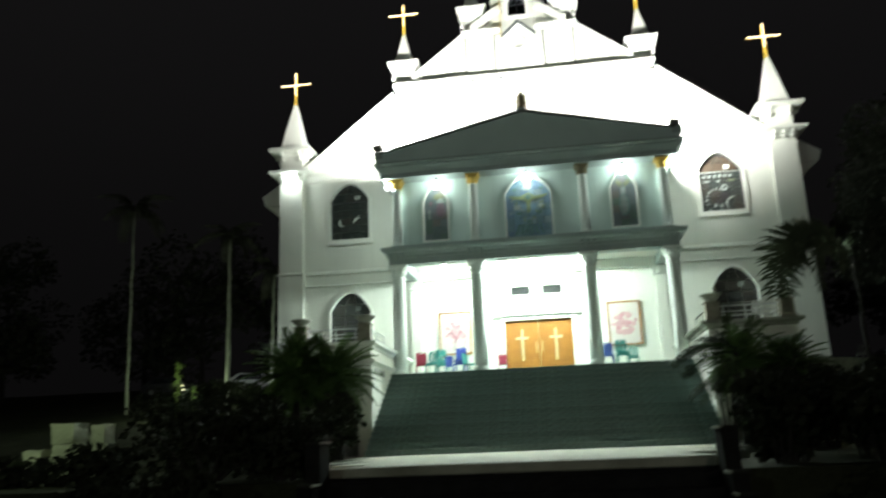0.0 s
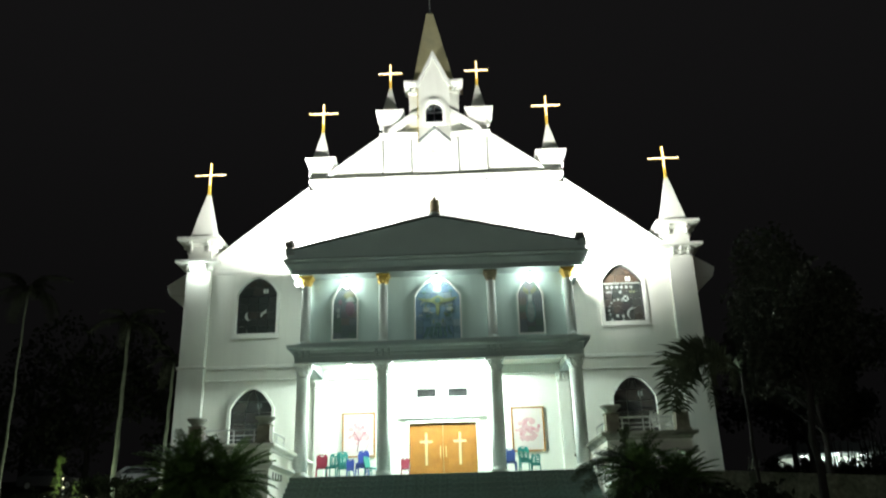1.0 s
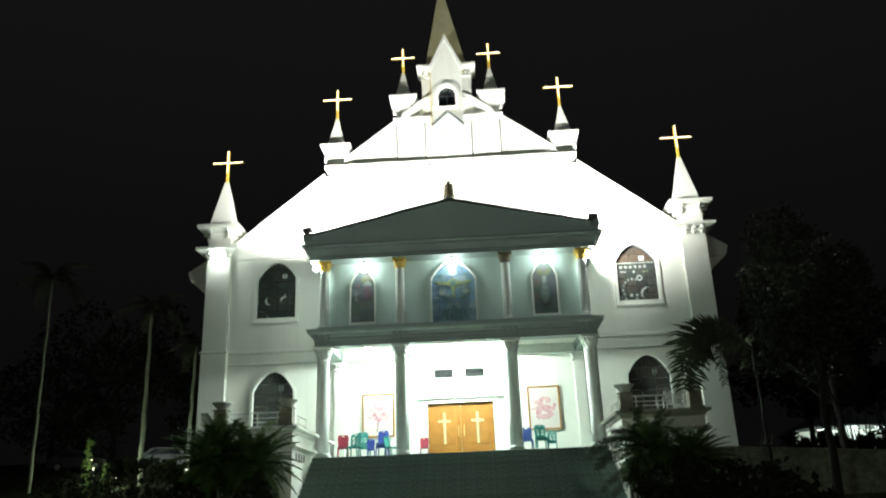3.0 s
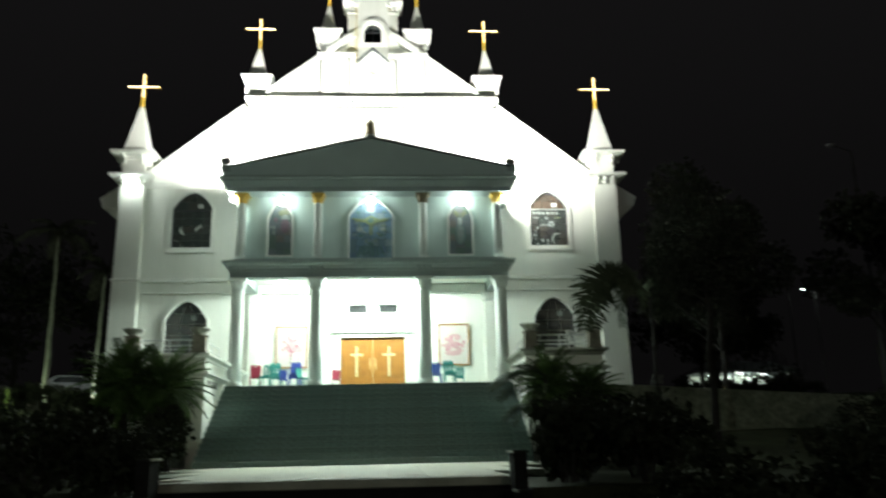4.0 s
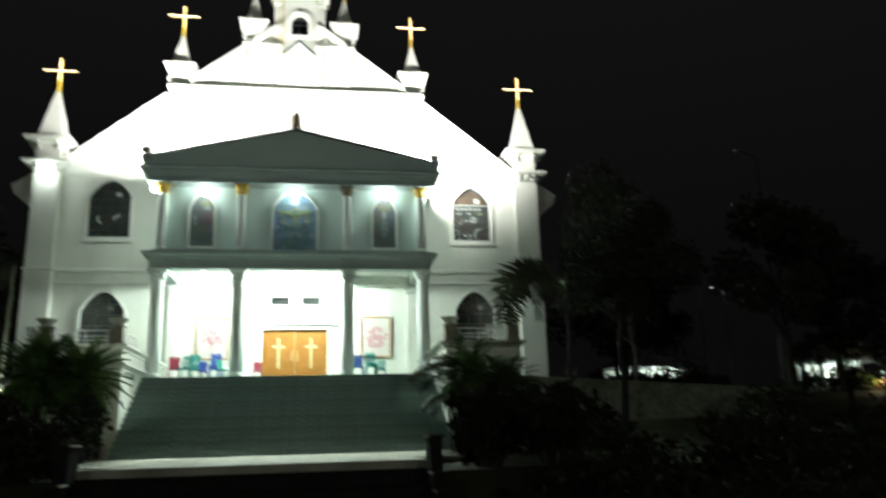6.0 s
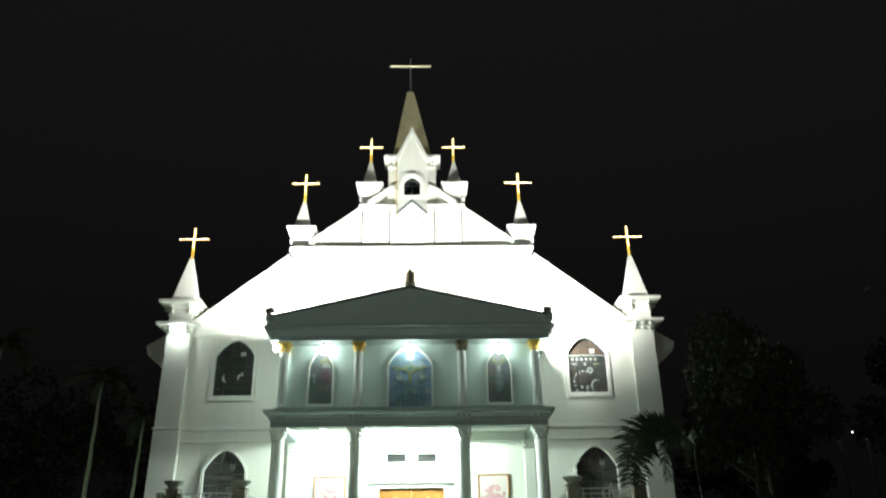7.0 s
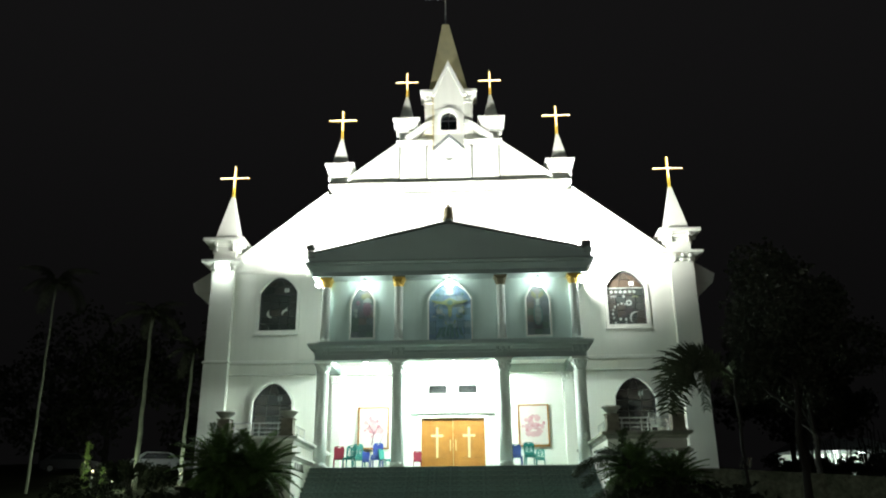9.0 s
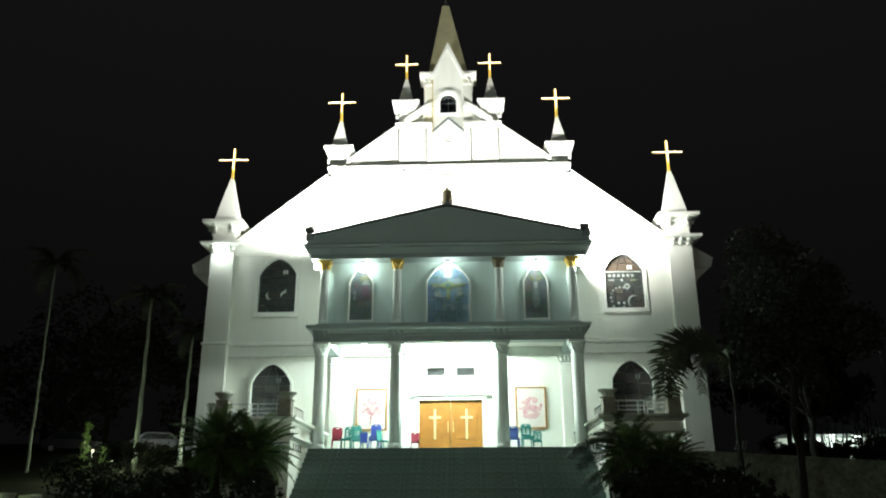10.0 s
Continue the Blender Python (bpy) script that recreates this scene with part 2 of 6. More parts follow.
def slab(bm, loops, y0, y1):
    """A wall of any outline in the xz plane, with holes, between two depths."""
    front, edges = [], []
    for loop in loops:
        vs = [bm.verts.new((x, y0, z)) for x, z in loop]
        front.append(vs)
        edges += [bm.edges.new((vs[i], vs[(i + 1) % len(vs)])) for i in range(len(vs))]
    faces = [g for g in bmesh.ops.triangle_fill(bm, use_beauty=True, edges=edges)["geom"] if isinstance(g, bmesh.types.BMFace)]
    back = {v: bm.verts.new((v.co.x, y1, v.co.z)) for vs in front for v in vs}
    for f in faces:
        bm.faces.new([back[v] for v in reversed(f.verts)])
    for vs in front:
        for i in range(len(vs)):
            a, b = vs[i], vs[(i + 1) % len(vs)]
            bm.faces.new((a, b, back[b], back[a]))


def pointed(cx, w, z0, zs, zt, grow=0.0, n=9):
    """A pointed arch's outline, sill first; grow widens it all round."""
    hw, z0, zt = w / 2 + grow, z0 - grow, zt + grow * 1.25
    pts = [(cx - hw, z0), (cx + hw, z0)]
    k = 0.20 if zt - zs < w * 0.62 else 0.55
    for i in range(n + 1):
        u = math.cos(i / n * math.pi / 2) if i < n else 0.0
        pts.append((cx + hw * u, zs + (zt - zs) * (1 - k * u - (1 - k) * u ** 2.3)))
    for i in range(n - 1, -1, -1):
        x, z = pts[2 + i]
        pts.append((2 * cx - x, z))
    return pts


def rounded(cx, w, z0, zt, grow=0.0, n=14):
    hw = w / 2 + grow
    zs = zt - w / 2
    return [(cx - hw, z0 - grow), (cx + hw, z0 - grow)] + [(cx + hw * math.cos(math.pi * i / n), zs + hw * math.sin(math.pi * i / n)) for i in range(n + 1)]


def half_width(pts, cx, z):
    """How far the outline reaches from its axis at a height."""
    best = 0.0
    for (xa, za), (xb, zb) in zip(pts, pts[1:] + pts[:1]):
        if min(za, zb) - 1e-6 <= z <= max(za, zb) + 1e-6 and abs(zb - za) > 1e-9:
            best = max(best, abs(xa + (xb - xa) * (z - za) / (zb - za) - cx))
    return best


# ---------------------------------------------------------------- ground
def height(x, y):
    """The lie of the land round the church."""
    if abs(x) < 3.0 and y < -18.2:
        return -3.66
    h = -2.46 + 0.12 * max(0.0, y + 11.0)
    h = min(h, 3.4 + 0.02 * y)
    if y < -18.2:
        h = -3.06
    if x > 18.0:
        h -= 1.8 * min(1.0, (x - 18.0) / 8.0)
    elif x > 7.1 and y > -2.8:
        h = max(h, 0.02 - 0.06 * max(0.0, x - 8.6))
    if abs(x) < 9.6 and -18.2 < y < 30:
        h = -2.46
    return h


def spaced(breaks, lo, hi):
    vals = {lo, hi}
    for b in breaks:
        vals.update((b - 0.02, b + 0.02))
    v = -60.0
    while v <= 60:
        vals.add(v)
        v += 1.5
    for far in (80, 120, 200, 400, 900):
        vals.update((far, -far))
    return sorted(q for q in vals if lo <= q <= hi)


gx, gy = spaced((-3.0, 3.0, 7.1, 9.6, -9.6, 10.0, 18.0), -900, 900), spaced((-18.2, -2.8), -900, 900)
verts = [(x, y, height(x, y) + (0.05 * noise.noise(Vector((x * 0.4, y * 0.4, 0))) if abs(x) > 3.2 else 0)) for y in gy for x in gx]
nx = len(gx)
faces = [(j * nx + i, j * nx + i + 1, (j + 1) * nx + i + 1, (j + 1) * nx + i) for j in range(len(gy) - 1) for i in range(nx - 1)]
me = bpy.data.meshes.new("ground")
me.from_pydata(verts, [], faces)
tagged(mesh_part("ground", me, soil), "dark grass and soil sloping up round the church", "ground", kind="structure")

FLOOR, LAND, LOW = 0.20, -2.30, -3.64
# the forecourt between the two flights
forecourt = thing("pavement", label="pale lit concrete paving of the forecourt", category="pavement", kind="structure")
part("slab", boxes((-4.9, 4.9, -10.5, -6.9, LAND - 0.3, LAND - 0.012), (-4.0, 3.6, -14.5, -10.502, LAND - 0.3, LAND - 0.012), (-2.40, 2.47, -18.05, -14.502, LAND - 0.3, LAND - 0.012)), edge_mat, forecourt)
bm = bmesh.new()
box(bm, 0.002, 0.598, 0.002, 0.598, -0.05, 0.0, 0.002)
tile_me = bpy.data.meshes.new("paving_slab")
bm.to_mesh(tile_me)
bm.free()
tile_me.materials.append(plaza_mat)
for i in range(16):
    for j in range(18):
        xc, yc = -4.4 + 0.6 * i, -17.45 + 0.6 * j
        if not -2.3 - 0.20 * (yc + 18.25) < xc < 2.3 + 0.165 * (yc + 18.25):
            continue
        t_ob = mesh_part("paving_slab", tile_me, plaza_mat, forecourt)
        t_ob.location = (xc - 0.3, yc - 0.3, LAND + random.uniform(-0.002, 0.002))
lip_mat = mat("grey_lip_concrete", (0.40, 0.41, 0.33), 0.85, var=0.25, scale=3, fine=35, bump=0.35, dirt=(0.14, 0.15, 0.10), dirt_amount=0.8)
part("kerb", boxes((-2.50, 2.50, -18.25, -17.76, LAND - 0.115, LAND + 0.004), bevel=0.015), lip_mat, forecourt, "grey concrete edge")
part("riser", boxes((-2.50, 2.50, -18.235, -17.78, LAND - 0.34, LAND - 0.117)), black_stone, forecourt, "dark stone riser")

path = thing("road", label="dark asphalt path below the steps", category="road", kind="structure")
part("surface", boxes((-2.9, 2.9, -60, -20.5, LOW - 0.1, LOW)), asphalt, path)


# ---------------------------------------------------------------- steps
def flight(name, label, x0, x1, y_top, z_top, risers, rise, run, material, tread, nose):
    st = thing(name, label=label, category="steps", kind="structure")
    made = []
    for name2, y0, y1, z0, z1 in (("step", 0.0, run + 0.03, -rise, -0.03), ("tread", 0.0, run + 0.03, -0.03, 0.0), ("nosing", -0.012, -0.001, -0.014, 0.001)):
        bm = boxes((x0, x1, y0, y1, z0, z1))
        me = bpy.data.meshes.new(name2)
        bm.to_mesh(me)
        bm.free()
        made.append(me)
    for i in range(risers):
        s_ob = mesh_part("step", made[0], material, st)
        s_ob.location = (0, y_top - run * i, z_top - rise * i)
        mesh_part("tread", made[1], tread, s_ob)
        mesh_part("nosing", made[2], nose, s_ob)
    return st


RISE, RUN = (FLOOR - LAND) / 15, 0.2607
flight("front_steps", "wide flight of dark grey granite steps with pale nosings", -4.72, 4.72, -3.35, FLOOR, 15, RISE, RUN, granite, tread_mat, nosing_mat)
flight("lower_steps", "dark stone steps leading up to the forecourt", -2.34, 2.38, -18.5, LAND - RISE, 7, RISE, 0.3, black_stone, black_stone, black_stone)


# ---------------------------------------------------------------- church
church = thing("church", label="floodlit white church with a columned porch and gabled front", category="church")

W_LO = [pointed(sx * 6.93, 1.53, 1.15, 2.92, 3.64) for sx in (-1, 1)]
W_UP = [pointed(sx * 6.93, 1.52, 5.70, 7.28, 7.94) for sx in (-1, 1)]
DOOR = [(-1.2, FLOOR), (1.2, FLOOR), (1.2, 2.2), (-1.2, 2.2)]
VENTS = [[(a, 3.13), (a + 0.70, 3.13), (a + 0.70, 3.45), (a, 3.45)] for a in (-0.92, 0.23)]
GABLE = [(-8.8, -2.4), (8.8, -2.4), (8.8, 8.58), (5.1, 11.52), (-5.1, 11.52), (-8.8, 8.58)]
bm = bmesh.new()
slab(bm, [GABLE, *W_LO, *W_UP, DOOR, *VENTS], 0.0, 0.30)
front_wall = part("front_wall", bm, white_wall, church, "white plastered gable wall")

# body of the nave behind the front, with its roof
part("side_wall", boxes((-9.3, -9.0, 0.9, 26, -2.4, 7.6)), white_wall, church)
part("side_wall", boxes((9.0, 9.3, 0.9, 26, -2.4, 7.6)), white_wall, church)
part("back_wall", boxes((-9.0, 9.0, 25.7, 26, -2.4, 8.5)), white_wall, church)
part("inner_floor", boxes((-9.0, 9.0, 0.3, 25.7, FLOOR - 0.3, FLOOR - 0.02)), room_dark, church)
bm = bmesh.new()
slab(bm, [[(-9.28, 8.1), (0, 14.6), (9.28, 8.1), (9.28, 7.3), (0, 13.6), (-9.28, 7.3)]], 0.75, 26.4)
part("roof", bm, roof_dark, church, "dark sheet roof")
for sx in (-1, 1):
    bm = bmesh.new()
    slab(bm, [[(sx * 9.3, 7.50), (sx * 10.66, 7.60), (sx * 10.78, 7.98), (sx * 9.3, 8.95)]], 0.80, 26.4)
    part("eave_fascia", bm, white_trim, church)
    bm = bmesh.new()
    slab(bm, [[(sx * 9.3, 6.40), (sx * 10.62, 7.58), (sx * 9.3, 7.48)]], 0.82, 26.3)
    part("eave_soffit", bm, white_trim, church)

# rake line of the gable, string courses and panels
for sx in (-1, 1):
    bm = bmesh.new()
    slab(bm, [[(sx * 8.8, 8.58), (sx * 5.1, 11.52), (sx * 5.1, 11.64), (sx * 8.8, 8.70)]], -0.08, 0.75)
    part("rake_coping", bm, white_trim, church)
    part("string_course", boxes((min(sx * 5.0, sx * 8.78), max(sx * 5.0, sx * 8.78), -0.09, -0.003, 4.36, 4.50), bevel=0.02), white_trim, church)
    part("string_course", boxes((min(sx * 4.9, sx * 8.72), max(sx * 4.9, sx * 8.72), -0.07, -0.003, 3.92, 3.98), bevel=0.015), white_trim, church)
    bm = bmesh.new()
    xa, xb = sorted((sx * 4.9, sx * 8.75))
    loft(bm, xa, xb, -0.002, 0.0, [(0.02, 8.16), (0.05, 8.19), (0.07, 8.34), (0.14, 8.42), (0.18, 8.50), (0.18, 8.56)])
    part("cornice", bm, white_trim, church)
    part("cornice_bead", boxes((xa, xb, -0.085, -0.003, 8.09, 8.15), bevel=0.012), white_trim, church)


# ---------------------------------------------------------------- windows
def window_frame(parent, outer, inner, y0, y1, material, name="frame"):
    bm = bmesh.new()
    slab(bm, [outer, inner], y0, y1)
    return part(name, bm, material, parent)


def panes(parent, pts, cx, z0, zt, y, rows, cols, material, gap=0.008):
    """Leaded panes that follow an arched outline, each a piece of its own."""
    for r in range(rows):
        za, zb = z0 + (zt - z0) * r / rows, z0 + (zt - z0) * (r + 1) / rows
        ha, hb = half_width(pts, cx, za + 0.01), half_width(pts, cx, zb - 0.01)
        for c in range(cols):
            u0, u1 = -1 + 2 * c / cols, -1 + 2 * (c + 1) / cols
            q = [(cx + u0 * ha + gap, za + gap), (cx + u1 * ha - gap, za + gap), (cx + u1 * hb - gap, zb - gap), (cx + u0 * hb + gap, zb - gap)]
            if q[1][0] - q[0][0] < 0.02:
                continue
            if q[2][0] - q[3][0] < 0.02:
                q = q[:2] + [((q[2][0] + q[3][0]) / 2, zb - gap)]
            bm = bmesh.new()
            f = bm.faces.new([bm.verts.new((a, y, b)) for a, b in q])
            g = bmesh.ops.extrude_face_region(bm, geom=[f])
            for v in g["geom"]:
                if isinstance(v, bmesh.types.BMVert):
                    v.co.y += 0.012
            part("pane", bm, material, parent)


def shape(parent, name, pts, y, material, depth=0.012, label=""):
    bm = bmesh.new()
    slab(bm, [pts], y, y + depth)
    return part(name, bm, material, parent, label)


def disc(cx, cz, r, n=14, squash=1.0, a0=0.0, a1=360.0):
    return [(cx + r * math.cos(radians(a0 + (a1 - a0) * i / n)), cz + r * squash * math.sin(radians(a0 + (a1 - a0) * i / n))) for i in range(n)]


def crescent(cx, cz, r, turn, thick=0.6, n=9):
    out = [(cx + r * math.cos(radians(turn + 180 * i / n)), cz + r * math.sin(radians(turn + 180 * i / n))) for i in range(n + 1)]
    inn = [(cx + r * (1 - thick * math.sin(math.pi * i / n)) * math.cos(radians(turn + 180 * i / n)), cz + r * (1 - thick * math.sin(math.pi * i / n)) * math.sin(radians(turn + 180 * i / n))) for i in range(n - 1, 0, -1)]
    return out + inn


glass_dark = palette("leaded_dark_glass", [(0.055, 0.062, 0.058), (0.062, 0.068, 0.064), (0.068, 0.068, 0.062), (0.048, 0.058, 0.054), (0.07, 0.066, 0.058)], 0.2, 0.1)
glass_warm = palette("leaded_warm_glass", [(0.07, 0.05, 0.035), (0.08, 0.06, 0.045), (0.06, 0.05, 0.04), (0.09, 0.065, 0.045)], 0.25)
glass_blue = palette("leaded_blue_glass", [(0.14, 0.21, 0.30), (0.15, 0.24, 0.32), (0.12, 0.18, 0.26), (0.19, 0.27, 0.33), (0.14, 0.21, 0.25), (0.22, 0.28, 0.31)], 0.3)
glass_mixed = palette("leaded_mixed_glass", [(0.09, 0.12, 0.12), (0.11, 0.11, 0.12), (0.09, 0.13, 0.11), (0.12, 0.14, 0.15), (0.13, 0.12, 0.11), (0.10, 0.12, 0.13)], 0.3)
glass_pale = mat("pale_glass_piece", (0.30, 0.34, 0.32), 0.3, var=0.25, scale=10)
glass_green = mat("yellow_green_glass_piece", (0.20, 0.24, 0.13), 0.3, var=0.3, scale=8)
glass_teal = mat("teal_glass_piece", (0.11, 0.19, 0.18), 0.3, var=0.3, scale=8)
glass_olive = mat("olive_glass_piece", (0.13, 0.14, 0.085), 0.3, var=0.3, scale=8)
glass_mist = mat("misty_glass_piece", (0.20, 0.23, 0.22), 0.3, var=0.3, scale=8)
# serves milky glass pieces and the painted reflection bars
glass_white = mat("milky_glass_and_glint", (0.62, 0.64, 0.60), 0.35, var=0.2, scale=8)
glass_black = mat("black_glass_piece", (0.03, 0.028, 0.03), 0.3, var=0.3, scale=8)
glass_plum = mat("plum_glass_piece", (0.14, 0.10, 0.12), 0.3, var=0.3, scale=8)

for k, sx in enumerate((-1, 1)):
    cx = sx * 6.93
    # lower storey
    w = thing("window")
    w.parent = church
    tagged(w, "pointed arched window with dark glass and white surround")
    window_frame(w, pointed(cx, 1.53, 1.15, 2.92, 3.64, 0.09), pointed(cx, 1.53, 1.15, 2.92, 3.64, -0.005), -0.10, 0.14, white_trim)
    window_frame(w, pointed(cx, 1.53, 1.15, 2.92, 3.64, -0.005), pointed(cx, 1.53, 1.15, 2.92, 3.64, -0.07), 0.10, 0.17, lead, "sash")
    panes(w, W_LO[k], cx, 1.18, 3.60, 0.15, 6, 3, glass_dark)
    part("sill", boxes((cx - 0.92, cx + 0.92, -0.14, -0.10, 0.88, 0.95), bevel=0.01), white_trim, w)
    part("mullion", boxes((cx - 0.025, cx + 0.025, 0.11, 0.15, 1.22, 2.52), (cx - 0.70, cx + 0.70, 0.11, 0.15, 2.53, 2.58)), lead, w)
    # two pale bars painted as lamp reflections in the pane
    for q in (0.16, 0.27):
        shape(w, "glass_piece", [(cx + q, 2.95), (cx + q + 0.07, 2.96), (cx + q + 0.07, 3.14), (cx + q, 3.12)], 0.135, glass_pale)
    for a in range(5):
        shape(w, "glass_piece", disc(cx - 0.05 + 0.14 * (a % 3), 1.45 + 0.15 * (a // 3), 0.06, 10), 0.135, glass_pale)
    # upper storey
    w = thing("window")
    w.parent = church
    tagged(w, "pointed arched leaded window in a white surround")
    window_frame(w, pointed(cx, 1.52, 5.70, 7.28, 7.94, 0.11), pointed(cx, 1.52, 5.70, 7.28, 7.94, -0.005), -0.10, 0.14, white_trim)
    part("sill", boxes((cx - 0.90, cx + 0.90, -0.14, -0.10, 5.50, 5.58), bevel=0.01), white_trim, w)
    window_frame(w, pointed(cx, 1.52, 5.70, 7.28, 7.94, -0.005), pointed(cx, 1.52, 5.70, 7.28, 7.94, -0.06), 0.10, 0.17, lead, "sash")
    part("transom", boxes((cx - 0.74, cx + 0.74, 0.10, 0.15, 7.21, 7.25)), lead if sx < 0 else glass_pale, w)
    panes(w, W_UP[k], cx, 5.74, 7.21, 0.15, 5, 4, glass_dark)
    panes(w, W_UP[k], cx, 7.25, 7.92, 0.15, 2, 3, glass_dark if sx < 0 else glass_warm)
    # two milky bars stand for lamps mirrored in the glass
    for q in (0.26, 0.37):
        shape(w, "glass_piece", [(cx + q - 0.08, 7.33), (cx + q - 0.005, 7.34), (cx + q - 0.005, 7.51), (cx + q - 0.08, 7.49)], 0.135, glass_white)
    if sx < 0:
        for px, pz, r, turn in ((-0.32, 6.44, 0.17, 110), (0.26, 6.46, 0.15, 40), (0.34, 6.62, 0.08, 80)):
            shape(w, "glass_piece", crescent(cx + px, pz, r, turn), 0.135, glass_white)
    else:
        for a in range(6):
            shape(w, "glass_piece", disc(cx - 0.54 + 0.182 * a, 7.08, 0.058, 12), 0.135, glass_pale)
        shape(w, "glass_piece", disc(cx - 0.06, 6.89, 0.055, 10), 0.135, glass_pale)
        for a in (-0.58, -0.50, -0.42, 0.28, 0.36, 0.44):
            shape(w, "glass_piece", [(cx + a, 6.85), (cx + a + 0.05, 6.86), (cx + a + 0.05, 6.93), (cx + a, 6.92)], 0.135, glass_pale if a < 0 else glass_green)
        # chain of small pale links bending down the glass
        for a in range(7):
            u = radians(70 + 22 * a)
            shape(w, "glass_piece", disc(cx - 0.16 + 0.38 * math.cos(u), 6.18 + 0.42 * math.sin(u), 0.042, 8, 1.2), 0.135, glass_pale if a % 2 else glass_mist)
        window_frame(w, disc(cx + 0.12, 6.63, 0.12, 14), disc(cx + 0.12, 6.63, 0.06, 14), 0.135, 0.147, glass_pale, "glass_piece")
        shape(w, "glass_piece", crescent(cx + 0.36, 6.02, 0.25, 60, 0.30), 0.135, glass_pale)
        for px, pz, r in ((-0.25, 5.97, 0.055), (-0.04, 5.95, 0.05), (-0.05, 5.80, 0.04), (-0.46, 5.80, 0.05)):
            shape(w, "glass_piece", disc(cx + px, pz, r, 9, 1.2), 0.135, glass_pale)
        for px, pz, r in ((0.10, 6.30, 0.20), (-0.10, 6.10, 0.12)):
            shape(w, "glass_piece", disc(cx + px, pz, r, 11, 0.7), 0.139, glass_black, 0.008)


# ---------------------------------------------------------------- corner towers
def corner_tower(cx):
    tw = thing("corner_tower")
    tw.parent = church
    tagged(tw, "square white corner tower with a pyramid cap")
    x0, x1, y0, y1 = cx - 0.46, cx + 0.46, -0.25, 0.72
    bm = bmesh.new()
    loft(bm, x0, x1, y0, y1, [(0.02, -2.4), (0.02, 4.38), (0.07, 4.40), (0.07, 4.46), (0.0, 4.50), (0.0, 8.20)])
    part("shaft", bm, white_wall, tw)
    bm = bmesh.new()
    loft(bm, x0, x1, y0, y1, [(0.0, 8.20), (0.05, 8.24), (0.06, 8.36), (0.20, 8.42), (0.36, 8.46), (0.36, 8.56), (0.10, 8.60), (-0.01, 8.62)])
    part("cornice", bm, white_trim, tw)
    bm = bmesh.new()
    loft(bm, x0, x1, y0, y1, [(-0.01, 8.62), (-0.01, 9.22), (0.06, 9.26), (0.10, 9.32), (0.36, 9.38), (0.36, 9.50), (0.05, 9.54)])
    part("upper_block", bm, white_wall, tw)
    for q in (-0.30, 0.0, 0.30):
        part("bracket", boxes((cx + q - 0.05, cx + q + 0.05, y0 - 0.30, y0 - 0.03, 8.28, 8.42), (cx + q - 0.04, cx + q + 0.04, y0 - 0.16, y0 - 0.03, 8.14, 8.28), bevel=0.012), white_trim, tw)
    for q in (-0.34, 0.34):
        part("bracket", boxes((cx + q - 0.05, cx + q + 0.05, y0 - 0.26, y0 - 0.01, 9.24, 9.36), (cx + q - 0.04, cx + q + 0.04, y0 - 0.12, y0 - 0.01, 9.00, 9.24), bevel=0.012), white_trim, tw)
    for sx in (-1, 1):
        part("bracket", boxes((min(cx + sx * 0.47, cx + sx * 0.75), max(cx + sx * 0.47, cx + sx * 0.75), 0.0, 0.10, 9.20, 9.36), (min(cx + sx * 0.47, cx + sx * 0.60), max(cx + sx * 0.47, cx + sx * 0.60), 0.0, 0.10, 9.0, 9.20), bevel=0.012), white_trim, tw)
    bm = bmesh.new()
    loft(bm, x0, x1, y0 + 0.02, y1 - 0.02, [(0.0, 9.54), (-0.005, 9.62), (-0.385, 11.55), (-0.40, 11.60)])
    part("pyramid", bm, white_wall, tw)
    return tw


for sx in (-1, 1):
    corner_tower(sx * 9.20)

# ---------------------------------------------------------------- attic stage
joint_mat = mat("grey_joint_mortar", (0.14, 0.145, 0.13), 0.9, var=0.2)
attic = thing("attic_stage")
attic.parent = church
tagged(attic, "white stepped attic over the gable cornice")
bm = bmesh.new()
loft(bm, -4.90, 4.90, 0.02, 0.75, [(0.0, 11.62), (0.05, 11.68), (0.07, 11.74), (0.18, 11.78), (0.18, 11.94), (0.13, 11.98), (0.0, 12.02)])
part("cornice", bm, white_trim, attic)
bm = bmesh.new()
slab(bm, [[(-4.35, 12.02), (4.35, 12.02), (4.2, 12.28), (2.12, 13.86), (-2.12, 13.86), (-4.2, 12.28)]], 0.10, 0.70)
part("gable_wall", bm, white_wall, attic)
for sx in (-1, 1):
    bm = bmesh.new()
    slab(bm, [[(sx * 4.35, 12.12), (sx * 4.18, 12.40), (sx * 2.17, 13.94), (sx * 2.17, 13.76), (sx * 4.08, 12.30), (sx * 4.2, 12.12)]], 0.0, 0.72)
    part("rake_moulding", bm, white_trim, attic)
    for xa, xb, yy in ((0.97, 2.12, 0.06),):
        part("panel", boxes((min(sx * xa, sx * xb), max(sx * xa, sx * xb), yy, 0.10, 12.14, 13.73), bevel=0.008), white_wall, attic)
    for xa in (2.135, 0.952):
        part("joint", boxes((sx * xa - 0.016, sx * xa + 0.016, 0.02, 0.10, 12.121, 13.735)), joint_mat, attic, "grey shadow joint")
    for xa in (2.14, 0.95):
        part("base_block", boxes((sx * xa - 0.16, sx * xa + 0.16, 0.0, 0.058, 12.021, 12.12), bevel=0.01), white_trim, attic)
part("panel", boxes((-0.93, 0.93, 0.03, 0.10, 12.10, 13.73), bevel=0.008), white_wall, attic)
bm = bmesh.new()
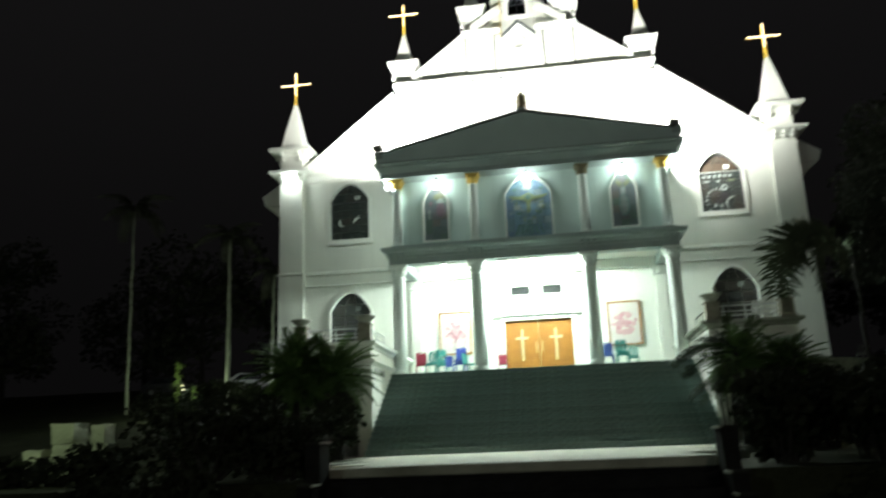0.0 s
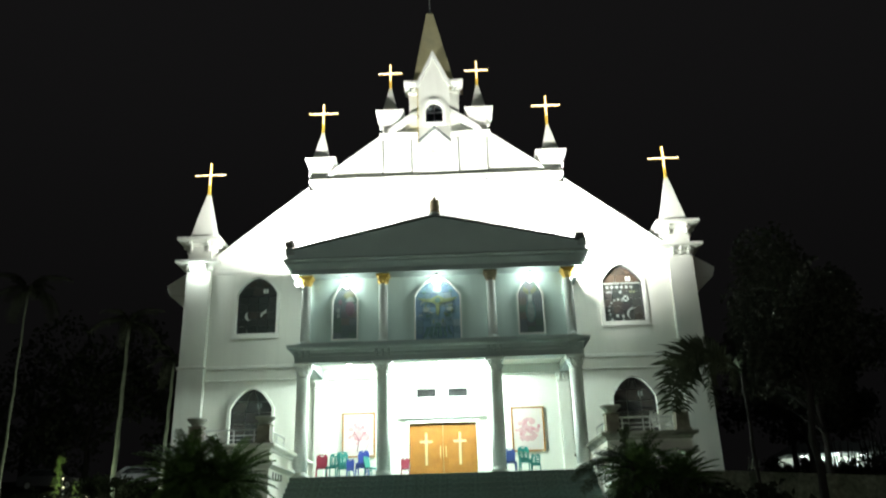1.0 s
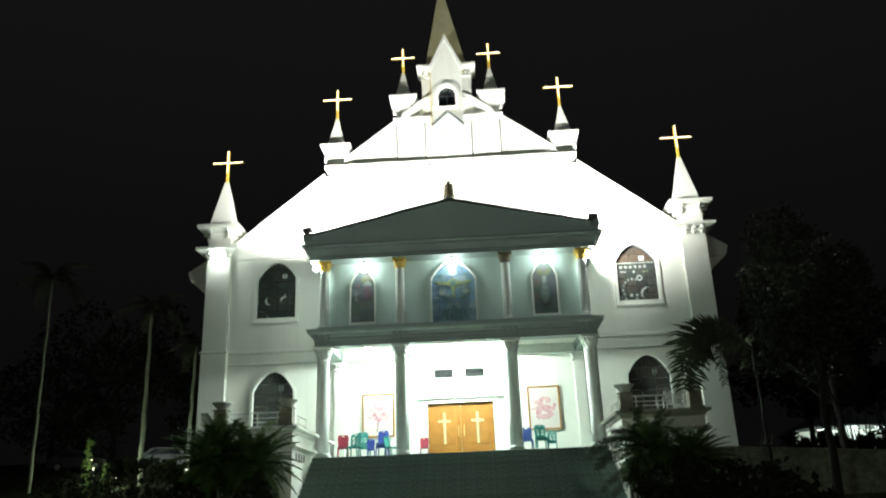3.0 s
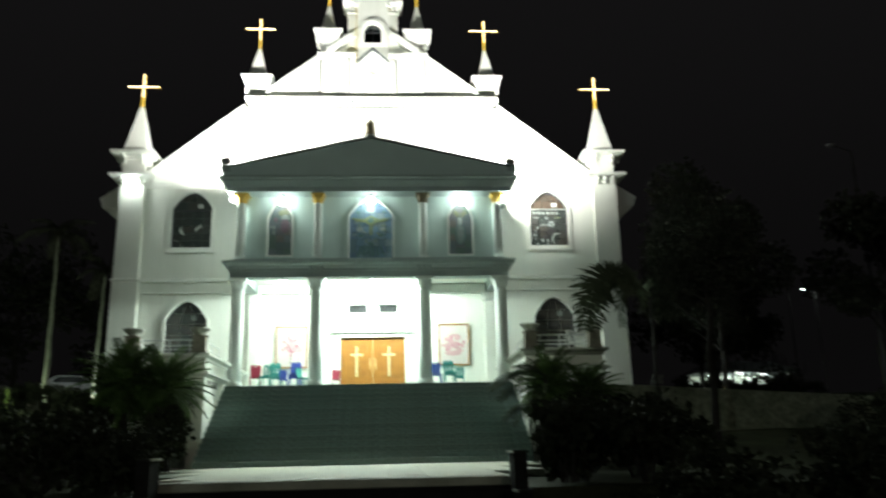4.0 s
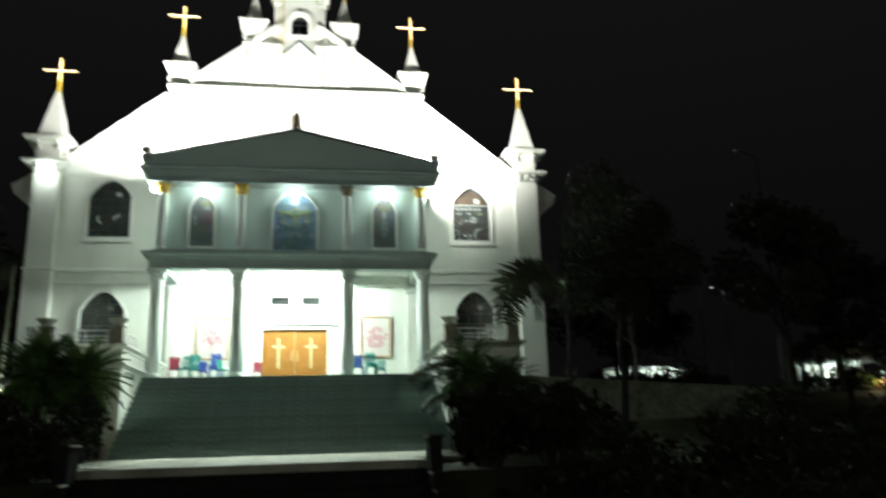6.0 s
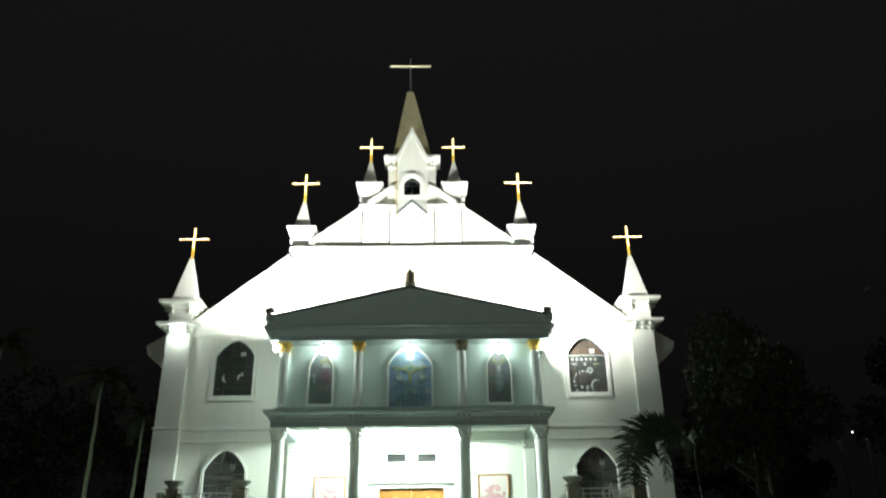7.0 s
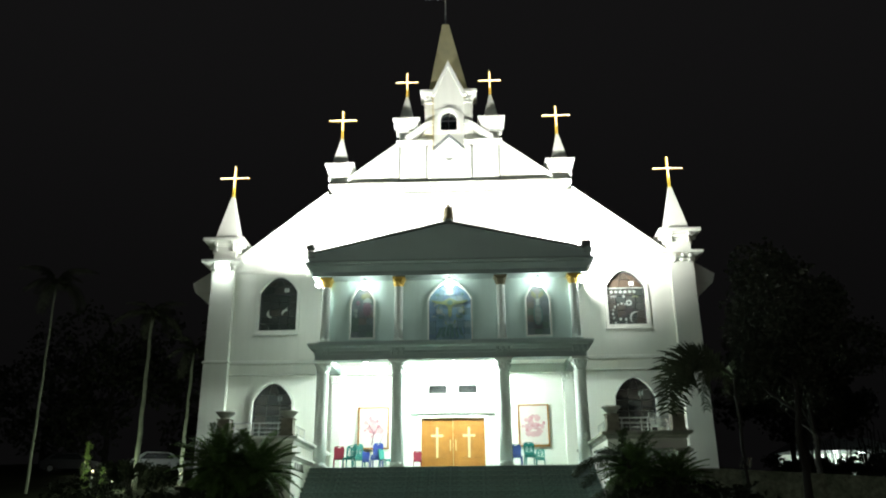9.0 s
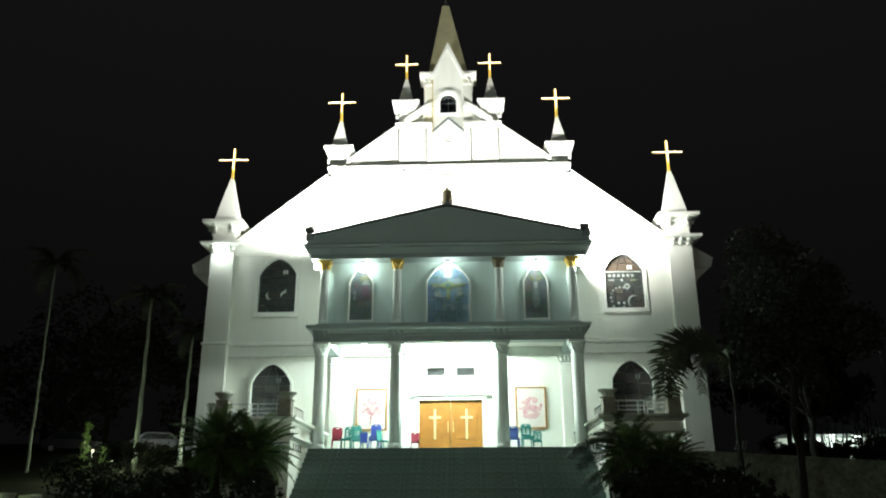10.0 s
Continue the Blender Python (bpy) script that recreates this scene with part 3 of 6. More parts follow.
loft(bm, -2.17, 2.17, 0.04, 0.70, [(0.0, 13.74), (0.05, 13.78), (0.06, 13.86), (0.10, 13.92), (0.10, 13.98), (0.0, 14.0)])
part("cornice", bm, white_trim, attic)


for fx in (-1.89, -0.80, 2.04):
    part("cornice_hook", boxes((fx - 0.09, fx + 0.09, -0.20, -0.09, 11.69, 11.74), (fx - 0.03, fx + 0.03, -0.15, -0.10, 11.60, 11.689)), lamp_body, attic, "small dark fixture")


def pinnacle(cx, z0, zc, zt, za, w, label):
    """A pedestal with a flared cap and a small pyramid."""
    p = thing("pinnacle")
    p.parent = church
    tagged(p, label)
    h = w / 2
    bm = bmesh.new()
    loft(bm, cx - h, cx + h, 0.23, 0.16 + w, [(0.0, z0), (0.0, zc), (0.04, zc + 0.03), (0.06, zc + 0.12), (0.14, zc + 0.22), (0.24, zt - 0.12), (0.28, zt - 0.10), (0.28, zt), (0.02, zt + 0.02)])
    part("pedestal", bm, white_trim, p)
    for sx in (-1, 1):
        part("bracket", boxes((cx + sx * (h + 0.08) - 0.05, cx + sx * (h + 0.08) + 0.05, 0.10, 0.24, zc - 0.18, zc + 0.02), bevel=0.01), white_trim, p)
    bm = bmesh.new()
    loft(bm, cx - h, cx + h, 0.14, 0.10 + w, [(0.0, zt + 0.02), (-0.01, zt + 0.10), (-h + 0.05, za)])
    part("pyramid", bm, white_wall, p)
    return p


for sx in (-1, 1):
    pinnacle(sx * 4.68, 11.98, 12.40, 12.98, 14.36, 0.68, "white pinnacle on the end of the gable cornice")
    pinnacle(sx * 1.84, 13.98, 14.42, 15.08, 16.36, 0.62, "white pinnacle beside the bell stage")

# ---------------------------------------------------------------- bell stage and spire
bell = thing("bell_stage")
bell.parent = church
tagged(bell, "white bell stage with an arched opening and tall spire")
BW = rounded(0, 0.70, 14.32, 15.30)
ochre = mat("ochre_paint", (0.46, 0.36, 0.10), 0.6, var=0.2, scale=3)
bm = bmesh.new()
slab(bm, [[(-0.66, 13.42), (0.0, 14.06), (0.66, 13.42), (0.66, 16.15), (0.0, 17.62), (-0.66, 16.15)], BW], -0.14, 0.5)
part("front_bay", bm, white_wall, bell)
part("dark_recess", boxes((-0.5, 0.5, 0.42, 0.46, 14.2, 15.4)), room_dark, bell)
window_frame(bell, rounded(0, 0.70, 14.32, 15.30, 0.12), rounded(0, 0.70, 14.32, 15.30, 0.0), -0.22, -0.14, white_trim, "arch_surround")
part("glass", boxes((-0.36, 0.36, 0.06, 0.08, 14.30, 15.32)), dark_glass, bell, "dark glass")
part("glazing_bar", boxes((-0.018, 0.018, 0.03, 0.059, 14.32, 15.29), (-0.34, -0.019, 0.03, 0.059, 14.88, 14.92), (0.019, 0.34, 0.03, 0.059, 14.88, 14.92)), lead, bell)
for sx in (-1, 1):
    bm = bmesh.new()
    slab(bm, [[(sx * 0.78, 16.02), (sx * 0.0, 17.78), (sx * 0.0, 17.48), (sx * 0.62, 16.02)]], -0.22, -0.13)
    part("gablet_moulding", bm, white_trim, bell)
    bm = bmesh.new()
    slab(bm, [[(sx * 0.66, 13.48), (sx * 0.0, 14.10), (sx * 0.0, 14.02), (sx * 0.66, 13.38)]], -0.30, -0.13)
    part("hood_moulding", bm, roof_dark, bell, "dark weathered hood moulding")
    bm = bmesh.new()
    x0, x1 = sorted((sx * 0.67, sx * 1.04))
    loft(bm, x0, x1, 0.10, 0.80, [(0.0, 13.98), (0.0, 15.80), (0.04, 15.84), (0.04, 15.92), (0.0, 15.96), (0.0, 16.12), (0.08, 16.18), (0.20, 16.28), (0.20, 16.40), (0.0, 16.42)])
    part("buttress", bm, white_wall, bell)
    for q in (0.10, 0.27):
        part("bracket", boxes((min(sx * (0.67 + q), sx * (0.75 + q)), max(sx * (0.67 + q), sx * (0.75 + q)), 0.0, 0.10, 15.98, 16.16), bevel=0.01), white_trim, bell)
    bm = bmesh.new()
    slab(bm, [[(sx * 0.68, 14.0), (sx * 1.62, 14.0), (sx * 1.05, 14.52), (sx * 0.68, 14.70)]], 0.22, 0.5)
    part("wing_wall", bm, white_wall, bell)
    bm = bmesh.new()
    slab(bm, [[(sx * 0.68, 14.96), (sx * 1.06, 14.78), (sx * 1.90, 14.14), (sx * 1.90, 14.0), (sx * 1.62, 14.0), (sx * 1.04, 14.52), (sx * 0.68, 14.72)]], -0.07, 0.5)
    part("wing_strut", bm, white_trim, bell)
part("ochre_strip", boxes((-0.685, -0.655, -0.16, 0.45, 13.45, 15.95)), ochre, bell, "ochre painted edge strip")
bm = bmesh.new()
slab(bm, [disc(0, 13.18, 0.24, 24), disc(0, 13.18, 0.19, 24)], -0.03, 0.029)
part("roundel", bm, white_trim, bell)
bm = bmesh.new()
loft(bm, -0.74, 0.74, 0.10, 1.50, [(0.0, 16.0), (0.04, 16.42), (0.10, 16.46), (-0.55, 20.10), (-0.58, 20.30)])
for v in bm.verts:
    v.co.x -= 0.10 * max(0.0, v.co.z - 16.46) / 3.84
part("spire", bm, mat("grey_spire_render", (0.56, 0.52, 0.30), 0.8, var=0.2, scale=1.0, fine=40, bump=0.2, dirt=DIRT, dirt_amount=0.6), bell, "tall grey rendered spire")


# ---------------------------------------------------------------- porch
porch = thing("porch")
porch.parent = church
tagged(porch, "two-storey columned porch in grey and white")
part("floor_slab", boxes((-4.72, 4.72, -3.05, -0.003, FLOOR - 0.4, FLOOR)), granite, porch)
part("plinth", boxes((-4.70, 4.70, -3.03, -0.05, -2.4, FLOOR - 0.41)), kerb_mat, porch)
part("ceiling_panel", boxes((-4.70, 4.70, -2.75, -0.005, 4.18, 4.25)), white_wall, porch)
part("back_beam", boxes((-4.28, 4.28, -0.28, -0.006, 3.84, 4.176), bevel=0.008), white_wall, porch)
for sx in (-1, 1):
    part("cross_beam", boxes((sx * 1.85 - 0.16, sx * 1.85 + 0.16, -2.615, -0.285, 3.865, 4.176), bevel=0.008), white_wall, porch)
# lower entablature: front and side beams
PROF = [(0.0, 3.86), (0.0, 4.06), (0.03, 4.07), (0.03, 4.16), (0.06, 4.19), (0.10, 4.26), (0.22, 4.31), (0.24, 4.38), (0.24, 4.42), (0.02, 4.44)]
for xa, xb, ya, yb in ((-4.76, 4.76, -3.10, -2.62), (-4.76, -4.30, -2.61, -0.26), (4.30, 4.76, -2.61, -0.26)):
    bm = bmesh.new()
    if yb > -1:
        loft(bm, xa, xb, ya + 0.25, yb, [(0.0, z) if z < 4.2 else (min(o, 0.24), z) for o, z in PROF])
    else:
        loft(bm, xa, xb, ya, yb, PROF)
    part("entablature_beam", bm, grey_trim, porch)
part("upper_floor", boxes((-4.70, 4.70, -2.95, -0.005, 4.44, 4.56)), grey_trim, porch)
for cx in (-4.50, -1.85, 1.85, 4.50):
    for q in (-0.2, 0.0, 0.2):
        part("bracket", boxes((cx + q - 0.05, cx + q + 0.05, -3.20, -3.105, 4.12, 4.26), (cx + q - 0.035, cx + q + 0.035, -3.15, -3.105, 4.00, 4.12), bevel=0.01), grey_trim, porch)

# upper storey wall with its three windows
UW = [pointed(-3.20, 0.84, 4.77, 6.16, 6.80), pointed(0, 1.54, 4.63, 6.22, 6.82), pointed(3.20, 0.84, 4.77, 6.16, 6.80)]
bm = bmesh.new()
slab(bm, [[(-4.66, 4.56), (4.66, 4.56), (4.66, 6.95), (-4.66, 6.95)], *UW], -2.45, -2.2)
part("upper_wall", bm, grey_wall, porch, "grey-green plastered wall")
for sx in (-1, 1):
    part("upper_side_wall", boxes((min(sx * 4.66, sx * 4.45), max(sx * 4.66, sx * 4.45), -2.19, -0.004, 4.56, 6.95)), grey_wall, porch)
for i, (cx, w, z0, zs, zt) in enumerate(((-3.20, 0.84, 4.77, 6.16, 6.80), (0, 1.54, 4.63, 6.22, 6.82), (3.20, 0.84, 4.77, 6.16, 6.80))):
    wd = thing("window")
    wd.parent = church
    tagged(wd, "blue and yellow leaded glass window with a white frame" if i == 1 else "narrow leaded glass window with a white frame")
    window_frame(wd, pointed(cx, w, z0, zs, zt, 0.05), pointed(cx, w, z0, zs, zt, -0.005), -2.54, -2.38, white_trim)
    window_frame(wd, pointed(cx, w, z0, zs, zt, 0.11), pointed(cx, w, z0, zs, zt, 0.053), -2.49, -2.44, grey_wall, "outer_moulding")
    part("backing", boxes((cx - w / 2 - 0.05, cx + w / 2 + 0.05, -2.19, -2.15, z0 - 0.05, zt + 0.05)), lead, wd)
    panes(wd, UW[i], cx, z0 + 0.01, zt - 0.01, -2.40, 9 if i == 1 else 8, 6 if i == 1 else 3, glass_blue if i == 1 else glass_mixed, 0.004)
    if i == 1:
        shape(wd, "glass_piece", [(-0.70, 6.16), (-0.28, 6.10), (-0.08, 6.20), (0.0, 6.24), (0.08, 6.20), (0.28, 6.10), (0.70, 6.16), (0.52, 6.03), (0.18, 5.98), (0.07, 5.90), (0.06, 5.58), (0.0, 5.48), (-0.06, 5.58), (-0.07, 5.90), (-0.18, 5.98), (-0.52, 6.03)], -2.425, glass_green, label="yellow-green glass shape")
        shape(wd, "glass_piece", disc(0, 6.06, 0.10, 12), -2.428, glass_teal)
        for px, pz, turn in ((-0.50, 5.94, 30), (-0.36, 5.86, 80), (0.44, 5.92, 200), (0.30, 5.60, 140), (-0.24, 5.56, 330), (0.54, 5.66, 60), (-0.58, 5.48, 10), (0.12, 5.36, 260), (-0.10, 5.30, 100)):
            shape(wd, "glass_piece", crescent(px, pz, 0.085, turn), -2.428, glass_pale if turn % 20 else glass_green)
        shape(wd, "glass_piece", [(-0.10, 6.66), (0.10, 6.66), (0.14, 6.40), (0.06, 6.32), (-0.06, 6.32), (-0.14, 6.40)], -2.425, glass_pale)
        for px, pz, r in ((-0.40, 5.72, 0.11), (0.42, 5.74, 0.12), (-0.34, 5.50, 0.09), (0.36, 5.52, 0.10), (0.0, 5.20, 0.10), (-0.46, 6.36, 0.08), (0.46, 6.38, 0.08)):
            shape(wd, "glass_piece", disc(px, pz, r, 9, 0.7), -2.425, glass_pale if r > 0.1 else glass_teal)
        for a in range(6):
            px = -0.45 + 0.18 * a
            shape(wd, "glass_piece", [(px - 0.07, 4.74 + 0.05 * (a % 3)), (px + 0.05, 4.76), (px * 0.7 + 0.05, 5.10 + 0.06 * (a % 2)), (px * 0.75 - 0.04, 5.12)], -2.425, glass_teal)
    elif i == 0:
        shape(wd, "glass_piece", disc(cx + 0.10, 6.34, 0.18, 12, 0.7), -2.425, glass_olive)
        shape(wd, "glass_piece", disc(cx + 0.16, 5.86, 0.16, 12, 1.7), -2.425, glass_plum)
        shape(wd, "glass_piece", [(cx - 0.02, 6.12), (cx + 0.34, 6.10), (cx + 0.26, 6.24), (cx + 0.17, 6.30), (cx + 0.08, 6.24)], -2.430, glass_mist)
        for px, pz, r in ((-0.18, 6.10, 0.09), (-0.25, 5.80, 0.08), (-0.24, 5.62, 0.07)):
            shape(wd, "glass_piece", disc(cx + px, pz, r * 0.8, 10, 1.4), -2.425, glass_mist if pz < 6 else glass_plum)
    else:
        shape(wd, "glass_piece", disc(cx, 5.54, 0.17, 16, 2.3), -2.425, glass_teal)
        shape(wd, "glass_piece", disc(cx, 5.54, 0.12, 16, 2.9), -2.430, glass_mist)
        shape(wd, "glass_piece", [(cx - 0.07, 5.90), (cx + 0.07, 5.90), (cx + 0.06, 6.14), (cx - 0.06, 6.14)], -2.434, glass_pale)
        for q in (-1, 1):
            shape(wd, "glass_piece", [(cx + q * 0.05, 6.12), (cx + q * 0.24, 6.30), (cx + q * 0.20, 6.46), (cx + q * 0.03, 6.30)], -2.425, glass_olive)


def column(cx, cy, z0, z1, r, cap_h, cap_material, shaft_material, flutes):
    c = thing("column")
    c.parent = church
    tagged(c, "grey round column with a gilded capital" if flutes else "grey round column with a leafy capital")
    base = 0.16 if not flutes else 0.10
    bm = bmesh.new()
    loft(bm, cx - r * 1.16, cx + r * 1.16, cy - r * 1.16, cy + r * 1.16, [(0.0, z0), (0.0, z0 + base * 0.45)])
    lathe(bm, [(r * 1.14, z0 + base * 0.45), (r * 1.16, z0 + base * 0.65), (r * 1.06, z0 + base * 0.8), (r * 1.1, z0 + base), (r * 1.02, z0 + base * 1.1)], cx, cy)
    part("base", bm, shaft_material, c)
    bm = bmesh.new()
    zc = z1 - cap_h
    lathe(bm, [(r, z0 + base), (r * 1.0, z0 + (zc - z0) * 0.33), (r * 0.99, z0 + (zc - z0) * 0.66), (r * 0.97, zc - 0.07), (r * 1.02, zc - 0.06), (r * 1.02, zc - 0.01), (r * 0.90, zc)], cx, cy, 24)
    part("shaft", bm, shaft_material, c, smooth=True)
    bm = bmesh.new()
    lathe(bm, [(r * 0.88, zc), (r * 0.95, zc + cap_h * 0.3), (r * 1.12, zc + cap_h * 0.62), (r * 1.3, zc + cap_h * 0.76)], cx, cy)
    loft(bm, cx - r * 1.42, cx + r * 1.42, cy - r * 1.42, cy + r * 1.42, [(-0.06, z1 - cap_h * 0.24), (0.0, z1 - cap_h * 0.2), (0.02, z1 - 0.004)])
    part("capital", bm, cap_material, c)
    for ring, (zz, rr, n) in enumerate(((zc + cap_h * 0.05, 0.95, 8), (zc + cap_h * 0.38, 1.08, 8))):
        bm = bmesh.new()
        for i in range(n):
            a = 2 * math.pi * (i + 0.5 * ring) / n
            d, s = Vector((math.cos(a), math.sin(a), 0)), Vector((-math.sin(a), math.cos(a), 0))
            p = Vector((cx, cy, zz))
            h = cap_h * 0.40
            q = [p + d * r * rr - s * r * 0.26, p + d * r * rr + s * r * 0.26, p + d * r * (rr + 0.12) + s * r * 0.24 + Vector((0, 0, h * 0.7)), p + d * r * (rr + 0.42) + Vector((0, 0, h)), p + d * r * (rr + 0.12) - s * r * 0.24 + Vector((0, 0, h * 0.7))]
            f = bm.faces.new([bm.verts.new(v) for v in q])
            g = bmesh.ops.extrude_face_region(bm, geom=[f])
            for v in g["geom"]:
                if isinstance(v, bmesh.types.BMVert):
                    v.co -= d * 0.03
        part("leaf_ring", bm, cap_material, c)
    for i in range(4):
        a = math.pi / 4 + i * math.pi / 2
        bm = bmesh.new()
        tube(bm, (cx + r * 1.25 * math.cos(a) - 0.05 * math.sin(a), cy + r * 1.25 * math.sin(a) + 0.05 * math.cos(a), z1 - cap_h * 0.34), (cx + r * 1.25 * math.cos(a) + 0.05 * math.sin(a), cy + r * 1.25 * math.sin(a) - 0.05 * math.cos(a), z1 - cap_h * 0.34), r * 0.26, 10)
        part("volute", bm, cap_material, c)
    return c


for cx in (-4.50, -1.85, 1.85, 4.50):
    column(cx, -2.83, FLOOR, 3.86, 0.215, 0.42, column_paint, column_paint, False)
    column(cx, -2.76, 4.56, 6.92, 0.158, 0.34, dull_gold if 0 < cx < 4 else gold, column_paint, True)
# pilasters on the back wall of the porch
for cx in (-4.42, 4.42):
    p = thing("pilaster")
    p.parent = church
    part("shaft", boxes((cx - 0.20, cx + 0.20, -0.16, -0.004, FLOOR, 3.52), bevel=0.01), white_wall, p)
    bm = bmesh.new()
    loft(bm, cx - 0.20, cx + 0.20, -0.16, -0.03, [(0.0, 3.52), (0.05, 3.56), (0.02, 3.60), (0.02, 3.70), (0.08, 3.78), (0.08, 3.835)])
    part("capital", bm, white_trim, p)
    for q in (-0.14, 0, 0.14):
        part("leaf", boxes((cx + q - 0.045, cx + q + 0.045, -0.26, -0.17, 3.60, 3.78), bevel=0.02), white_trim, p)

# upper entablature and low pediment
ped = thing("pediment")
ped.parent = church
tagged(ped, "low grey pediment with a moulded cornice")
bm = bmesh.new()
loft(bm, -4.98, 4.98, -3.08, -0.42, [(0.0, 6.94), (0.0, 7.10), (0.04, 7.14), (0.10, 7.20), (0.18, 7.28), (0.20, 7.34), (0.27, 7.40), (0.27, 7.46), (0.10, 7.48)])
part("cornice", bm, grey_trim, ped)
bm = bmesh.new()
slab(bm, [[(-5.12, 7.48), (5.12, 7.48), (5.12, 7.62), (4.92, 7.78), (0.0, 8.86), (-4.92, 7.78), (-5.12, 7.62)]], -3.28, -2.85)
part("tympanum", bm, ped_paint, ped)
bm = bmesh.new()
slab(bm, [[(-4.95, 7.76), (0.0, 8.84), (4.95, 7.76), (4.95, 7.82), (0.0, 8.93), (-4.95, 7.82)]], -3.36, -2.80)
part("rake_coping", bm, roof_dark, ped)
part("flat_roof", boxes((-4.95, 4.95, -2.84, -0.1, 7.48, 7.54)), roof_dark, ped)
for sx in (-1, 1):
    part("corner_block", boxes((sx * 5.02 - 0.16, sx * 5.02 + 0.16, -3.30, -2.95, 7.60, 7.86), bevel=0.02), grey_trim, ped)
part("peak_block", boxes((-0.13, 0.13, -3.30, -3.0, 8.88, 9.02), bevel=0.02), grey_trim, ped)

# ---------------------------------------------------------------- church doors and the back wall of the porch
dr = thing("door")
dr.parent = church
tagged(dr, "double door of varnished orange wood with brass crosses")
part("frame", boxes((-1.34, -1.20, -0.06, 0.2, FLOOR, 2.34), (1.20, 1.34, -0.06, 0.2, FLOOR, 2.34), (-1.20, 1.20, -0.06, 0.2, 2.20, 2.34)), white_trim, dr)
part("lintel", boxes((-1.56, 1.56, -0.16, -0.004, 2.36, 2.46), (-1.50, 1.50, -0.10, -0.004, 2.46, 2.52), bevel=0.012), white_trim, dr)
for sx in (-1, 1):
    x0, x1 = sorted((sx * 0.006, sx * 1.196))
    lf = part("leaf", boxes((x0, x1, 0.06, 0.11, FLOOR + 0.005, 2.196), bevel=0.006), wood, dr)
    c0 = sx * 0.60
    for za, zb in ((0.32, 0.62), (0.74, 1.95)):
        part("panel", boxes((c0 - 0.42, c0 + 0.42, 0.045, 0.06, za, zb), bevel=0.012), wood, lf)
    part("cross", boxes((c0 - 0.042, c0 + 0.042, 0.02, 0.044, 0.74, 1.86), (c0 - 0.23, c0 - 0.043, 0.02, 0.044, 1.51, 1.59), (c0 + 0.043, c0 + 0.23, 0.02, 0.044, 1.51, 1.59)), brass, lf, "pale brass cross")
    bm = bmesh.new()
    tube(bm, (sx * 0.10, 0.0, 1.00), (sx * 0.10, 0.0, 1.40), 0.016)
    tube(bm, (sx * 0.10, 0.0, 1.05), (sx * 0.10, 0.06, 1.05), 0.012)
    tube(bm, (sx * 0.10, 0.0, 1.35), (sx * 0.10, 0.06, 1.35), 0.012)
    part("handle", bm, brass, lf)
for v in VENTS:
    ve = thing("vent")
    ve.parent = church
    x0, x1 = v[0][0], v[1][0]
    part("backing", boxes((x0, x1, 0.22, 0.26, 3.13, 3.45)), room_dark, ve)
    for q in range(4):
        part("slat", boxes((x0 + 0.01, x1 - 0.01, 0.03, 0.13, 3.16 + 0.075 * q, 3.18 + 0.075 * q)), louvre_mat, ve)
for sx in (-1, 1):
    part("inner_pilaster", boxes((sx * 1.75 - 0.11, sx * 1.75 + 0.11, -0.07, -0.004, FLOOR, 3.55), bevel=0.01), white_trim, porch)
    part("inner_capital", boxes((sx * 1.75 - 0.17, sx * 1.75 + 0.17, -0.12, -0.004, 3.56, 3.64), (sx * 1.75 - 0.14, sx * 1.75 + 0.14, -0.10, -0.004, 3.65, 3.78), bevel=0.01), white_trim, porch)
part("wall_emblem", boxes((-0.02, 0.02, -0.05, -0.004, 2.60, 2.86), (-0.08, 0.08, -0.05, -0.004, 2.74, 2.78)), brass, porch)


# ---------------------------------------------------------------- lamps
def globe(bm, x, y, z, r):
    bmesh.ops.create_uvsphere(bm, u_segments=16, v_segments=10, radius=r, matrix=Matrix.Translation((x, y, z)))


def ceiling_lamp(x, y, z, r, watts, label, beam=0):
    lp = thing("lamp", x, y, z, label, "lamp", "lamps of the porch")
    bm = bmesh.new()
    lathe(bm, [(0.07, -0.0), (0.07, -0.05), (0.05, -0.08), (0.045, -0.12)], 0, 0, 14)
    part("fitting", bm, lamp_body, lp)
    bm = bmesh.new()
    globe(bm, 0, 0, -0.12 - r * 0.8, r)
    b = part("bulb", bm, bulb_glow, lp, "glowing white bulb", smooth=True)
    b.visible_shadow = False
    point_light("lamp_light", x, y, z - 0.12 - r * 0.8, watts, r)
    if beam:
        spot_light("lamp_beam", (x, y, z - 0.12 - r * 0.8), (x * 1.2, y - 7.8, z - 10.0), beam, 74, radius=r, blend=1.0)


for x in (-3.10, 0.05):
    ceiling_lamp(x, -2.0, 4.178, 0.10, PORCH_W * (5.8 if x > 0 else 1.1), "bright white bulb under the porch ceiling")
# bulbs drawn oversize to stand in for their glare
for x in (-3.12, 0.0, 3.22):
    ceiling_lamp(x, -2.70, 6.94, 0.16, EAVE_W, "bright white bulb under the pediment", BEAM_W)
for x in (-4.80, 4.80):
    ceiling_lamp(x, -2.82, 6.94, 0.12, CORNER_W, "bright white bulb beside a gilded capital", BEAM_W)
tl = thing("wall_lamp", -9.15, -0.62, 8.14, "bright round lamp on the corner tower", "lamp")
bm = bmesh.new()
tube(bm, (0, 0.36, 0.10), (0, 0, 0.10), 0.025)
part("arm", bm, lamp_body, tl)
bm = bmesh.new()
globe(bm, 0, 0, 0, 0.21)
b = part("bulb", bm, bulb_glow, tl, "glowing white globe", smooth=True)
b.visible_shadow = False
